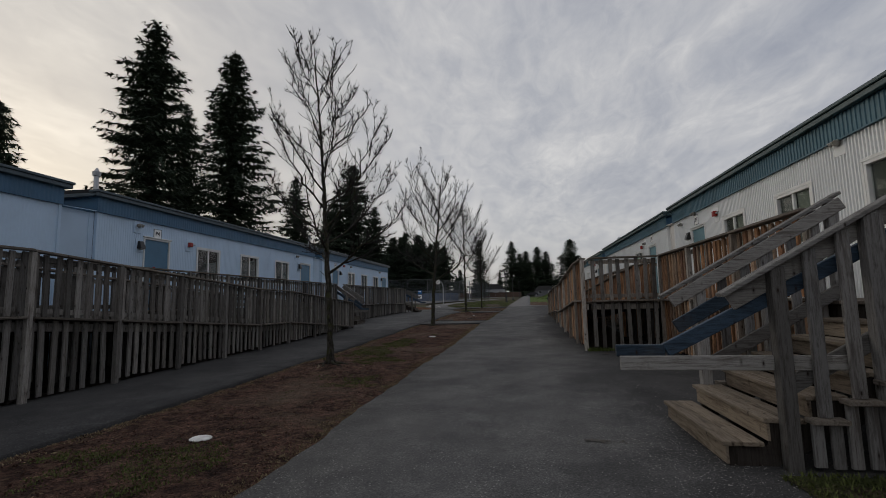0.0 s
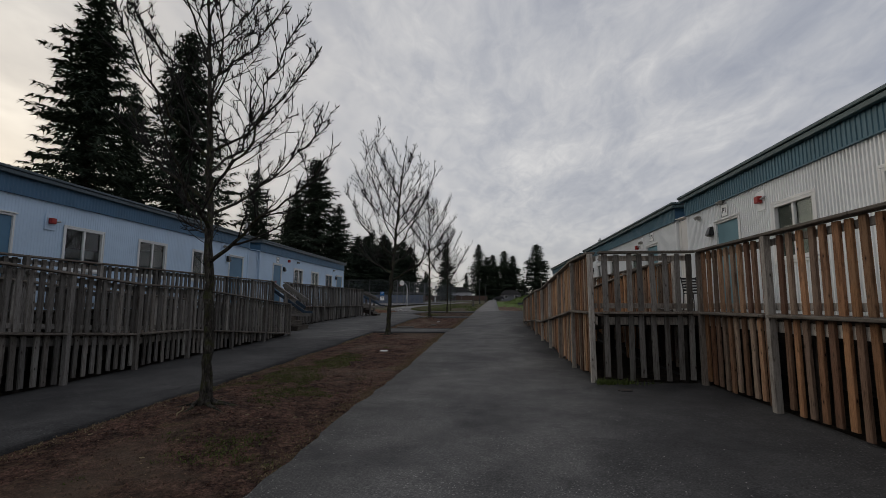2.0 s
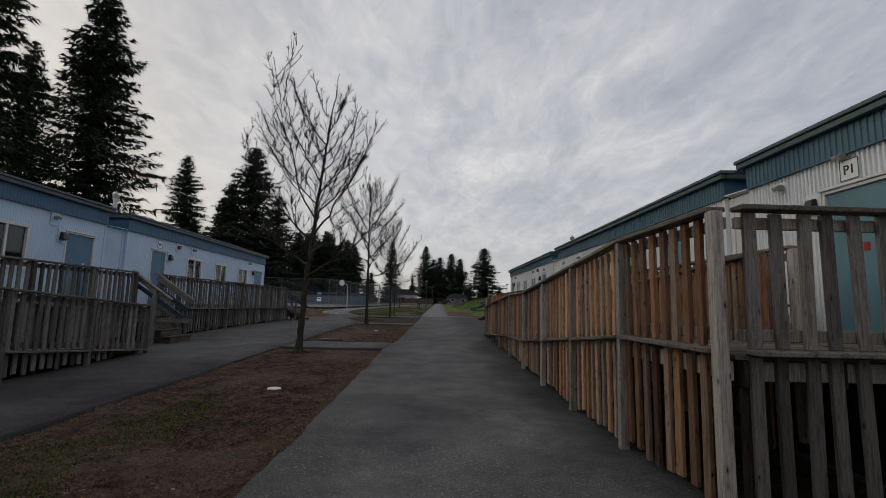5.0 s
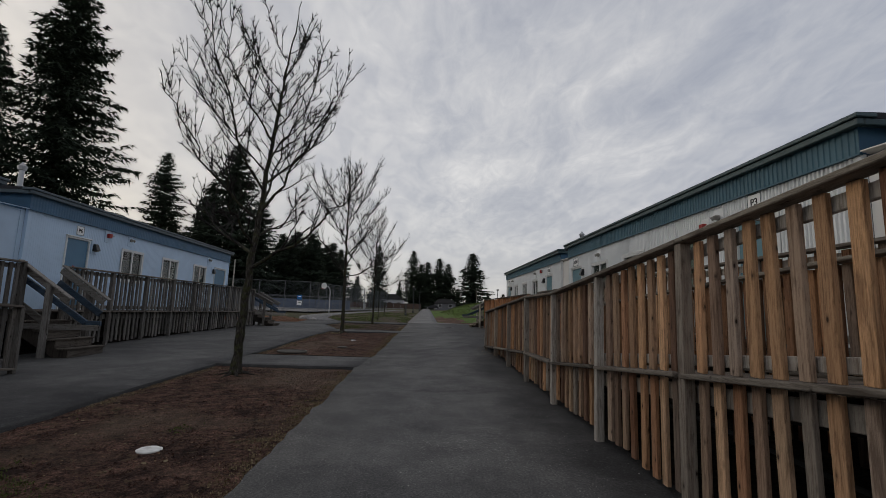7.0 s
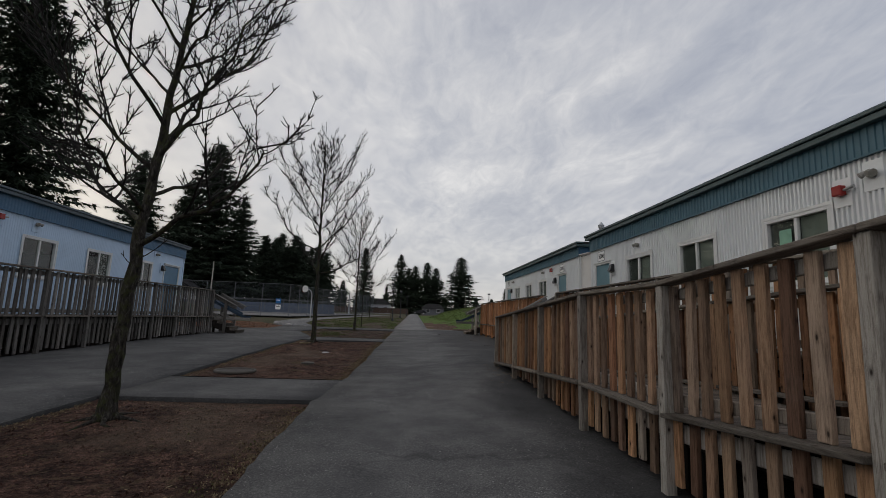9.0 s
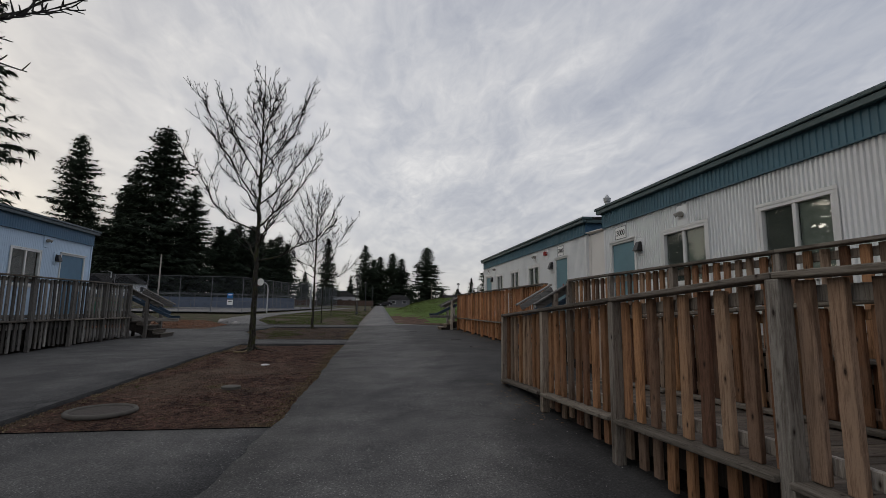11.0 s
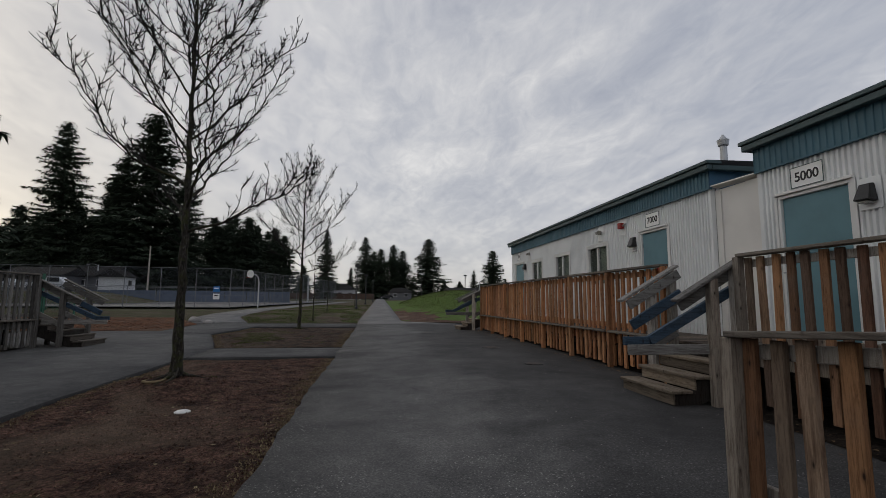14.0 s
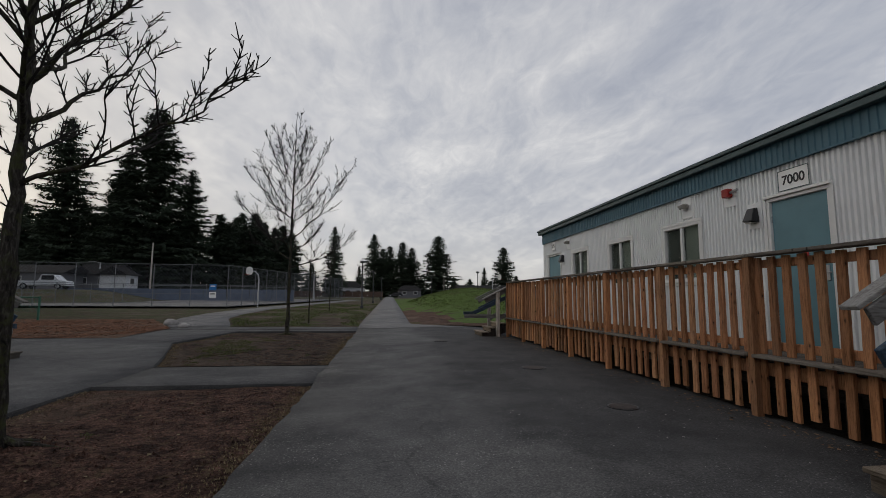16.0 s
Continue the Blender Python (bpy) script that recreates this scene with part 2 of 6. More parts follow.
M_DARK_RAIL = wood("dark_stair_rail_wood", [(0.17, 0.16, 0.145), (0.25, 0.235, 0.215)], (0.8, 12, 12))
M_PICKET = wood("weathered_picket_wood", [(0.38, 0.191, 0.108), (0.57, 0.336, 0.185), (0.261, 0.177, 0.13), (0.521, 0.352, 0.227), (0.604, 0.353, 0.186), (0.39, 0.252, 0.164), (0.367, 0.317, 0.267), (0.217, 0.124, 0.082)])
M_PICKET_LOW = wood("stained_picket_wood", [(0.231, 0.119, 0.068), (0.379, 0.199, 0.101), (0.163, 0.108, 0.079), (0.301, 0.224, 0.165), (0.427, 0.227, 0.112), (0.156, 0.083, 0.054)])
M_PICKET_DARK = wood("dark_picket_wood", [(0.131, 0.123, 0.113), (0.23, 0.217, 0.201), (0.098, 0.09, 0.082), (0.295, 0.279, 0.258), (0.172, 0.156, 0.139)], moss=0.15)
# near-black ground colour that paints in the shade under the decks
M_UNDER = soil_mat("painted_shade_under_decks", (0.030, 0.024, 0.020), (0.05, 0.035, 0.025), (0.03, 0.03, 0.015), -0.3, (0.035, 0.028, 0.023))
# framing below the planks, with the shade there put into its colour
M_JOIST = wood("joist_wood_painted_shade", [(0.035, 0.029, 0.025), (0.048, 0.040, 0.034)])
M_CEDAR = wood("new_cedar_wood", [(0.46, 0.215, 0.10), (0.54, 0.26, 0.125), (0.38, 0.175, 0.09), (0.55, 0.29, 0.15)])
M_CAP = wood("cap_rail_wood", GREY, (0.7, 0.7, 9))
M_CAP_ALONG = wood("ledge_wood", [(0.19, 0.168, 0.142), (0.15, 0.130, 0.112), (0.22, 0.195, 0.162)], (9, 0.7, 9))
M_PLANK = wood("worn_deck_plank_wood", [(0.13, 0.105, 0.085), (0.17, 0.14, 0.115), (0.10, 0.082, 0.068)], (0.8, 10, 10))
M_TREAD = wood("stair_tread_wood", [(0.238, 0.194, 0.146), (0.289, 0.238, 0.18), (0.187, 0.153, 0.119)], (9, 0.7, 9))
M_RAIL_BLUE = wood("blue_painted_rail", [(0.040, 0.068, 0.105), (0.048, 0.080, 0.12)], (1, 9, 9), 0.6)
M_SIDING_R = plain("cream_siding", (0.79, 0.805, 0.80), 0.45, 0, 0.08, 1.2, 30, 0.05)
M_SIDING_L = plain("pale_blue_siding", (0.52, 0.655, 0.80), 0.5, 0, 0.08, 1.2, 30, 0.05)
M_LINK = plain("link_panel", (0.74, 0.72, 0.68), 0.55, 0, 0.12, 1.0, 40, 0.08)
M_LINK_L = plain("link_panel_blue", (0.46, 0.58, 0.71), 0.55, 0, 0.12, 1.0, 40, 0.08)
M_FASCIA_R = plain("teal_fascia", (0.058, 0.138, 0.178), 0.5, 0, 0.15, 1.5, 30, 0.05)
M_FASCIA_L = plain("blue_fascia", (0.050, 0.125, 0.21), 0.5, 0, 0.15, 1.5, 30, 0.05)
M_GUTTER = plain("gutter_metal", (0.050, 0.085, 0.090), 0.45, 0, 0.2, 3, 40, 0.05)
M_GUTTER_L = plain("gutter_metal_blue", (0.060, 0.085, 0.10), 0.45, 0, 0.2, 3, 40, 0.05)
M_ROOF = plain("roof_membrane", (0.16, 0.16, 0.17), 0.9, 0, 0.2, 1, 60, 0.2)
M_DOOR_R = plain("teal_door_paint", (0.125, 0.245, 0.285), 0.45, 0, 0.12, 2, 60, 0.05)
M_DOOR_L = plain("blue_door_paint", (0.085, 0.19, 0.29), 0.45, 0, 0.12, 2, 60, 0.05)
M_WHITE = plain("white_paint", (0.72, 0.72, 0.70), 0.5, 0, 0.08, 4, 60, 0.05)
M_SIGN = plain("sign_plate", (0.86, 0.86, 0.84), 0.4, 0, 0.05, 4, 60, 0.03)
M_INK = plain("sign_ink", (0.02, 0.02, 0.022), 0.5)
M_BLACK = plain("black_metal", (0.018, 0.018, 0.02), 0.4)
M_RED = plain("red_plastic", (0.30, 0.020, 0.016), 0.4, 0, 0.15)
M_WIRE = plain("fence_wire", (0.14, 0.155, 0.185), 0.6, 0.3)
M_FENCE_POST = plain("dull_fence_steel", (0.17, 0.175, 0.185), 0.6, 0.4, 0.2, 8)
M_TREAD_DARK = wood("dark_tread_wood", [(0.10, 0.085, 0.07), (0.14, 0.12, 0.10), (0.075, 0.065, 0.055)], (9, 0.7, 9))
M_BED_TURF = soil_mat("thin_turf_bed", (0.062, 0.046, 0.036), (0.10, 0.07, 0.045), (0.062, 0.064, 0.028), -0.05)
M_EDGE = asphalt_mat("asphalt_edge", 0.04, 0.0)
M_SCREEN = plain("blue_windscreen", (0.10, 0.125, 0.175), 0.8, 0, 0.2, 1.5)
M_GALV = plain("galvanised_steel", (0.42, 0.43, 0.44), 0.45, 0.8, 0.15, 8)
M_DARK_STEEL = plain("dark_steel", (0.05, 0.05, 0.055), 0.5, 0.5)
M_IRON = plain("cast_iron", (0.058, 0.046, 0.040), 0.75, 0.3, 0.4, 14, 120, 0.5)
M_CONCRETE = plain("concrete", (0.105, 0.095, 0.082), 0.9, 0, 0.3, 5, 90, 0.4)
M_PVC = plain("white_cap", (0.74, 0.73, 0.70), 0.6, 0, 0.25, 9, 60, 0.1)
M_STONE = plain("boulder_stone", (0.33, 0.31, 0.29), 0.9, 0, 0.35, 4, 40, 0.6)
M_GRIT = plain("loose_grit", (0.30, 0.285, 0.265), 0.9, 0, 0.5, 30, 60, 0.4)
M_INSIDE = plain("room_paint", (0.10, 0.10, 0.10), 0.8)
M_BLIND = plain("roller_blind", (0.26, 0.29, 0.25), 0.8)
M_MESH_BLIND = plain("dark_mesh_blind", (0.085, 0.095, 0.085), 0.8)
M_PAPER = plain("paper_notice", (0.68, 0.68, 0.62), 0.8)
M_GREEN_PAPER = plain("green_notice", (0.25, 0.46, 0.33), 0.8)
M_GREEN = plain("green_enamel", (0.03, 0.11, 0.07), 0.45)
M_BLUE_SIGN = plain("blue_sign", (0.02, 0.16, 0.42), 0.5)
M_LENS = plain("lamp_lens", (0.30, 0.29, 0.26), 0.25)
M_CAR_WHITE = plain("white_car_paint", (0.62, 0.64, 0.66), 0.3, 0, 0.05)
M_CAR_BLACK = plain("black_car_paint", (0.02, 0.02, 0.024), 0.25, 0, 0.05)
M_TYRE = plain("tyre_rubber", (0.02, 0.02, 0.02), 0.85)
M_HOUSE = plain("house_siding", (0.13, 0.13, 0.14), 0.7)
M_HOUSE_WHITE = plain("white_house_siding", (0.55, 0.56, 0.58), 0.7)
M_HOUSE_ROOF = plain("asphalt_shingles", (0.022, 0.021, 0.021), 0.95, 0, 0.3, 2, 20, 0.4, 0.1)
M_HEDGE_FENCE = plain("brown_board_fence", (0.10, 0.065, 0.05), 0.9, 0, 0.3, 2, 30, 0.3)


def bark_mat():
    m, nt, b = start("mossy_bark", 0.92, 0, 0.2)
    v = place(nt, (14, 14, 4))
    ridge = noise_tex(nt, v, 2.2, 8, 0.7, 0.6)
    moss = noise_tex(nt, place(nt), 8.0, 6, 0.7)
    col = ramp(nt, ridge, [(0.36, (0.008, 0.007, 0.006)), (0.52, (0.035, 0.030, 0.025)), (0.70, (0.12, 0.108, 0.092))])
    col = mix(nt, ramp(nt, moss, [(0.48, (0, 0, 0)), (0.62, (0.75, 0.75, 0.75))]), col, (0.052, 0.057, 0.020))
    link(nt, col, b.inputs["Base Color"])
    bump(nt, b, ridge, 0.9, 0.02)
    return m


def needle_mat(name, dark, light):
    m, nt, b = start(name, 0.8, 0, 0.2)
    tint = noise_tex(nt, place(nt), 0.9, 5)
    isl = node(nt, "ShaderNodeNewGeometry").outputs["Random Per Island"]
    col = mix(nt, isl, ramp(nt, tint, [(0.3, dark), (0.7, light)]), tuple(c * 0.55 for c in dark))
    link(nt, col, b.inputs["Base Color"])
    return m


def glass_mat():
    m = bpy.data.materials.new("window_glass")
    m.use_nodes = True
    nt = m.node_tree
    nt.nodes.clear()
    clear_, gloss, fres, mixer = (node(nt, k) for k in ("ShaderNodeBsdfTransparent", "ShaderNodeBsdfGlossy", "ShaderNodeLayerWeight", "ShaderNodeMixShader"))
    clear_.inputs[0].default_value = (0.88, 0.90, 0.89, 1)
    gloss.inputs["Roughness"].default_value = 0.015
    fres.inputs[0].default_value = 0.5
    edge = smath(nt, "ADD", smath(nt, "MULTIPLY", smath(nt, "POWER", fres.outputs["Facing"], 5.0), 0.34), 0.05)
    link(nt, edge, mixer.inputs[0])
    link(nt, clear_.outputs[0], mixer.inputs[1])
    link(nt, gloss.outputs[0], mixer.inputs[2])
    link(nt, mixer.outputs[0], node(nt, "ShaderNodeOutputMaterial").inputs[0])
    return m


M_BARK = bark_mat()
M_TWIG = plain("twig_bark", (0.016, 0.0135, 0.0115), 0.9, 0, 0.4, 8, 60, 0.4)
M_NEEDLE = needle_mat("conifer_needles", (0.045, 0.064, 0.046), (0.090, 0.122, 0.074))
M_CONIFER_BARK = plain("conifer_bark", (0.05, 0.035, 0.028), 0.95, 0, 0.4, 3, 30, 0.6)
M_MULCH_LEAF = needle_mat("mulch_leaf", (0.20, 0.095, 0.05), (0.30, 0.15, 0.08))
M_CLOD = soil_mat("clod_earth", (0.095, 0.054, 0.042), (0.15, 0.10, 0.065), (0.05, 0.05, 0.03), -0.4)
M_STRAW = needle_mat("dry_straw", (0.21, 0.155, 0.085), (0.32, 0.25, 0.15))
M_GRASS = needle_mat("grass_blades", (0.075, 0.10, 0.025), (0.15, 0.20, 0.05))
M_MOSS = needle_mat("mossy_turf", (0.080, 0.098, 0.026), (0.15, 0.175, 0.050))
M_LEAF = needle_mat("fallen_leaves", (0.15, 0.09, 0.05), (0.36, 0.24, 0.14))
M_GLASS = glass_mat()


# ---------------------------------------------------------------- mesh helpers
def mesh_of(name, bm, material, smooth=False):
    me = bpy.data.meshes.new(name)
    bm.to_mesh(me)
    bm.free()
    for m in (material if isinstance(material, (list, tuple)) else [material]):
        me.materials.append(m)
    if smooth:
        me.shade_smooth()
    return me


def adopt(ob, parent):
    if parent is not None:
        ob.parent = parent
        ob.matrix_parent_inverse = world_of(parent).inverted()
    return ob


def world_of(ob):
    m = ob.matrix_basis.copy()
    if ob.parent:
        m = world_of(ob.parent) @ ob.matrix_parent_inverse @ m
    return m


def part(name, bm, material, parent, label="", smooth=False):
    ob = adopt(new(name, mesh_of(name, bm, material, smooth)), parent)
    return tagged(ob, label)


def piece(name, me, parent, m):
    """A piece of its own on shared mesh data."""
    ob = new(name, me)
    ob.matrix_basis = m
    return adopt(ob, parent)


def thing(name, at, label, category, group="", kind=""):
    ob = new(name)
    ob.empty_display_size = 0.2
    ob.location = at
    ob.matrix_basis = Matrix.Translation(at)
    return tagged(ob, label, category, group, kind)


def box(bm, x0, x1, y0, y1, z0, z1, bevel=0.0):
    vs = [bm.verts.new(p) for p in ((x0, y0, z0), (x1, y0, z0), (x1, y1, z0), (x0, y1, z0), (x0, y0, z1), (x1, y0, z1), (x1, y1, z1), (x0, y1, z1))]
    fs = [bm.faces.new([vs[i] for i in f]) for f in ((3, 2, 1, 0), (4, 5, 6, 7), (0, 1, 5, 4), (1, 2, 6, 5), (2, 3, 7, 6), (3, 0, 4, 7))]
    if bevel:
        bmesh.ops.bevel(bm, geom=list({e for f in fs for e in f.edges}), offset=bevel, segments=1, affect="EDGES")
    return bm


def cube(x0, x1, y0, y1, z0, z1, bevel=0.0):
    return box(bmesh.new(), min(x0, x1), max(x0, x1), min(y0, y1), max(y0, y1), z0, z1, bevel)


def beam(bm, a, b, wide, deep, bevel=0.006, up=(0, 0, 1)):
    """A board from a to b; wide lies across, deep along up."""
    a, b, up = Vector(a), Vector(b), Vector(up)
    f = (b - a).normalized()
    s = f.cross(up).normalized()
    u = s.cross(f).normalized()
    vs = []
    for p in (a, b):
        for i, j in ((-1, -1), (1, -1), (1, 1), (-1, 1)):
            vs.append(bm.verts.new(p + s * (i * wide / 2) + u * (j * deep / 2)))
    fs = [bm.faces.new([vs[i] for i in q]) for q in ((0, 1, 2, 3), (7, 6, 5, 4), (0, 4, 5, 1), (1, 5, 6, 2), (2, 6, 7, 3), (3, 7, 4, 0))]
    bmesh.ops.recalc_face_normals(bm, faces=fs)
    if bevel:
        bmesh.ops.bevel(bm, geom=list({e for q in fs for e in q.edges}), offset=bevel, segments=1, affect="EDGES")
    return bm


def tube(bm, points, radii, sides=6, cap=True):
    rings, prev = [], Vector((0.31, 0.95, 0.1))
    for i, p in enumerate(points):
        p = Vector(p)
        a, b = Vector(points[max(0, i - 1)]), Vector(points[min(len(points) - 1, i + 1)])
        f = (b - a).normalized()
        s = f.cross(prev)
        if s.length < 1e-4:
            s = f.cross(Vector((0.9, 0.1, 0.4)))
        s.normalize()
        u = s.cross(f)
        prev = u
        rings.append([bm.verts.new(p + (s * math.cos(2 * math.pi * k / sides) + u * math.sin(2 * math.pi * k / sides)) * radii[i]) for k in range(sides)])
    for r0, r1 in zip(rings, rings[1:]):
        for k in range(sides):
            bm.faces.new((r0[k], r0[(k + 1) % sides], r1[(k + 1) % sides], r1[k]))
    if cap and sides > 2:
        bm.faces.new(rings[0][::-1])
        bm.faces.new(rings[-1])
    return bm


def disc(bm, c, r, h, sides=24, dome=0.0):
    lower = [bm.verts.new((c[0] + r * math.cos(2 * math.pi * k / sides), c[1] + r * math.sin(2 * math.pi * k / sides), c[2])) for k in range(sides)]
    rim = [bm.verts.new((v.co.x, v.co.y, c[2] + h)) for v in lower]
    inner = [bm.verts.new((c[0] + (v.co.x - c[0]) * 0.8, c[1] + (v.co.y - c[1]) * 0.8, c[2] + h + dome)) for v in lower]
    for k in range(sides):
        j = (k + 1) % sides
        bm.faces.new((lower[k], lower[j], rim[j], rim[k]))
        bm.faces.new((rim[k], rim[j], inner[j], inner[k]))
    bm.faces.new(inner)
    bm.faces.new(lower[::-1])
    return bm


def lerp_table(y, table):
    return float(np.interp(y, [a for a, _ in table], [b for _, b in table]))


# ---------------------------------------------------------------- ground
LEFT_RISE = [(-40, -0.35), (0, 0.0), (8, 0.10), (13, 0.20), (18, 0.31), (22.6, 0.45), (26, 0.52), (31, 0.63), (37, 0.70), (45, 0.84), (50, 0.92), (170, 2.85), (260, 3.2), (2500, 3.2)]
RIGHT_RISE = [(-40, -0.35), (0, 0.02), (5, 0.12), (8.5, 0.22), (12, 0.24), (16, 0.27), (20, 0.43), (23, 0.57), (26, 0.70), (31, 0.80), (42, 0.87), (50, 0.97), (170, 2.85), (260, 3.2), (2500, 3.2)]


def rise(x, y):
    """Height of the ground."""
    k = min(1.0, max(0.0, (x + 1.2) / 2.8))
    k = k * k * (3 - 2 * k)
    return lerp_table(y, LEFT_RISE) * (1 - k) + lerp_table(y, RIGHT_RISE) * k


def mound(x, y):
    """The grassed mound beside the far path."""
    e = math.exp(-((x - 9.5) / 6.0) ** 2 - ((y - 78) / 20.0) ** 2)
    return 1.95 * e * min(1.0, max(0.0, (x - path_mid(y) - 1.1) / 3.2))


def path_mid(y):
    return lerp_table(y, [(0, 0), (46, -0.05), (50, -0.05), (170, 2.6), (400, 7.5)])


def sheet(name, rows, material, drop=0.0, label="", category="", kind="structure", parent=None, extra=None, thick=0.0, second=None):
    """A surface laid over the ground; each row is (y, [x, x, ...])."""
    bm = bmesh.new()
    grid = []
    for y, xs in rows:
        grid.append([bm.verts.new((x, y, rise(x, y) + (extra(x, y) if extra else 0.0) - drop)) for x in xs])
    for a, b in zip(grid, grid[1:]):
        for i in range(len(a) - 1):
            bm.faces.new((a[i], a[i + 1], b[i + 1], b[i]))
    if thick:
        edges = [e for e in bm.edges if e.is_boundary]
        made = bmesh.ops.extrude_edge_only(bm, edges=edges)["geom"]
        for v in made:
            if isinstance(v, bmesh.types.BMVert):
                v.co.z -= thick
    bmesh.ops.recalc_face_normals(bm, faces=bm.faces)
    if second:
        for f in bm.faces:
            c = f.calc_center_median()
            f.material_index = 1 if second[1](c.x, c.y) else 0
        material = [material, second[0]]
    top = max(bm.faces, key=lambda f: f.calc_area())
    if top.normal.z < 0:
        bmesh.ops.reverse_faces(bm, faces=bm.faces)
    return tagged(part(name, bm, material, parent, "", True), label, category, "", kind)


def span(a, b, n):
    return [a + (b - a) * i / n for i in range(n + 1)]


def wob(y, seed, amp=0.05):
    return amp * (noise.noise((y * 0.9, seed, 0.3)) + 0.6 * noise.noise((y * 3.1, seed, 4.3)))


YS_FAR = [-300, -120, -60, -30] + span(-20, 60, 80) + span(62, 120, 29) + span(126, 200, 12) + [240, 320, 500, 900, 1600, 2500]
XS_FAR = [-2500, -900, -400, -200, -120, -80, -60, -45] + span(-36, 36, 48) + [45, 60, 80, 120, 200, 400, 900, 2500]
sheet("ground", [(y, XS_FAR) for y in YS_FAR], M_FIELD, 0.16, "wide flat ground of bare earth and thin winter turf", "ground")


def root_mound(x, y):
    """Earth heaped round the feet of the street trees."""
    return sum(h * math.exp(-((x - a) ** 2 + (y - b) ** 2) / 0.55) for a, b, h in ((-4.14, 9.91, 0.14), (-3.97, 21.4, 0.08), (-3.61, 31.85, 0.21), (-3.53, 44.4, 0.05)))


def main_left(y):
    return lerp_table(y, [(-20, -2.3), (3, -2.2), (9, -2.2), (14, -2.0), (22, -1.88), (28, -1.55), (34, -1.45), (46.5, -1.18)]) + wob(y, 2.0, 0.06) + 0.022 * noise.noise((y * 4.0, 3.0, 1.0)) + 0.02 * noise.noise((y * 11.0, 5.0, 1.0))


def side_right(y):
    return lerp_table(y, [(-20, -5.25), (8, -5.2), (20, -5.0), (24, -4.85), (35, -4.75), (37.3, -4.7), (38.5, -5.1), (41.7, -6.2), (45.3, -5.6), (46.5, -5.2), (48, -4.6)]) + wob(y, 7.0, 0.035)


YS = span(-20, 0, 20) + span(0.15, 46.5, 309)
sheet("road", [(y, span(main_left(y), 12.0, 10)) for y in YS], M_ASPHALT, 0, "worn dark grey asphalt lane with cracks and grit", "asphalt lane", thick=0.12)
sheet("pavement", [(y, span(-13.0, side_right(y), 8)) for y in YS], M_ASPHALT_OLD, 0, "dark asphalt footway along the classroom ramps", "footway", thick=0.12)


def cross_walk(name, y0, y1, slant=0.0):
    rows = [(y + 0.0, span(side_right(y), main_left(y), 6)) for y in span(y0, y1, 5)]
    sheet(name, rows, M_ASPHALT_OLD, 0.004, "short asphalt crossing between planting beds", "footway", thick=0.11)


cross_walk("pavement_cross_1", 22.75, 24.75)
cross_walk("pavement_cross_2", 35.3, 37.3)
cross_walk("pavement_cross_3", 45.6, 46.5)
sheet("pavement_cross_4", [(y, span(-8.6, path_mid(y) - 1.15, 8)) for y in span(46.5, 47.9, 3)], M_ASPHALT_OLD, 0.002, "thin asphalt walk in front of the lawn", "footway", thick=0.1)
sheet("road_far", [(y, span(path_mid(y) - 1.15, path_mid(y) + 1.15 + max(0, 48.6 - y) * 1.4, 4)) for y in span(46.5, 60, 27) + span(64, 170, 30)], M_PATH_FAR, 0.004, "long narrow pale asphalt path between lawns", "path", extra=lambda x, y: 0.02, thick=0.1)


def side_mid(y):
    return lerp_table(y, [(46.5, -7.2), (50, -8.3), (54, -9.6), (60, -10.2), (67, -10.2), (80, -9.0), (115, -4.6)])


sheet("pavement_court", [(y, span(side_mid(y) - 1.3, side_mid(y) + 1.2, 3)) for y in span(47.9, 115, 50)], M_PATH_FAR, 0.0, "pale asphalt walk curving along the court fence", "footway", extra=lambda x, y: 0.012, thick=0.1)
sheet("ground_beds", [(y, span(-6.8, -0.9, 24)) for y in span(-12, 46.2, 160)], M_DIRT, 0.03, "bare brown earth beds with leaf litter and thin grass", "earth bed",
      extra=lambda x, y: 0.03 * noise.noise((x * 0.8, y * 0.8, 1.0)) + 0.012 * noise.noise((x * 4, y * 4, 2.0)) - 0.02 + root_mound(x, y),
      second=(M_BED_TURF, lambda x, y: y > 37.0))
def edging(name, line):
    """The crumbled edge of the asphalt above a bed, its dark colour painted for soil and shade; line gives (x, y)
    points and the side it faces.
    """
    bm = bmesh.new()
    rows = []
    for x, y, nx, ny in line:
        k = max(0.002, 0.003 + 0.018 * noise.noise((x * 2.3, y * 2.3, 8.0)) + 0.016 * noise.noise((x * 7.0, y * 7.0, 3.0)))
        rows.append([bm.verts.new((x - nx * k, y - ny * k, rise(x, y) + 0.006)), bm.verts.new((x + nx * 0.012, y + ny * 0.012, rise(x, y) + 0.002)), bm.verts.new((x + nx * (0.03 + k), y + ny * (0.03 + k), rise(x, y) - 0.1))])
    for a, b in zip(rows, rows[1:]):
        for i in (0, 1):
            bm.faces.new((a[i], a[i + 1], b[i + 1], b[i]))
    bmesh.ops.recalc_face_normals(bm, faces=bm.faces)
    tagged(part(name, bm, M_EDGE, None, "", True), "crumbling dark asphalt edge above the bare earth", "asphalt edge", "", "structure")


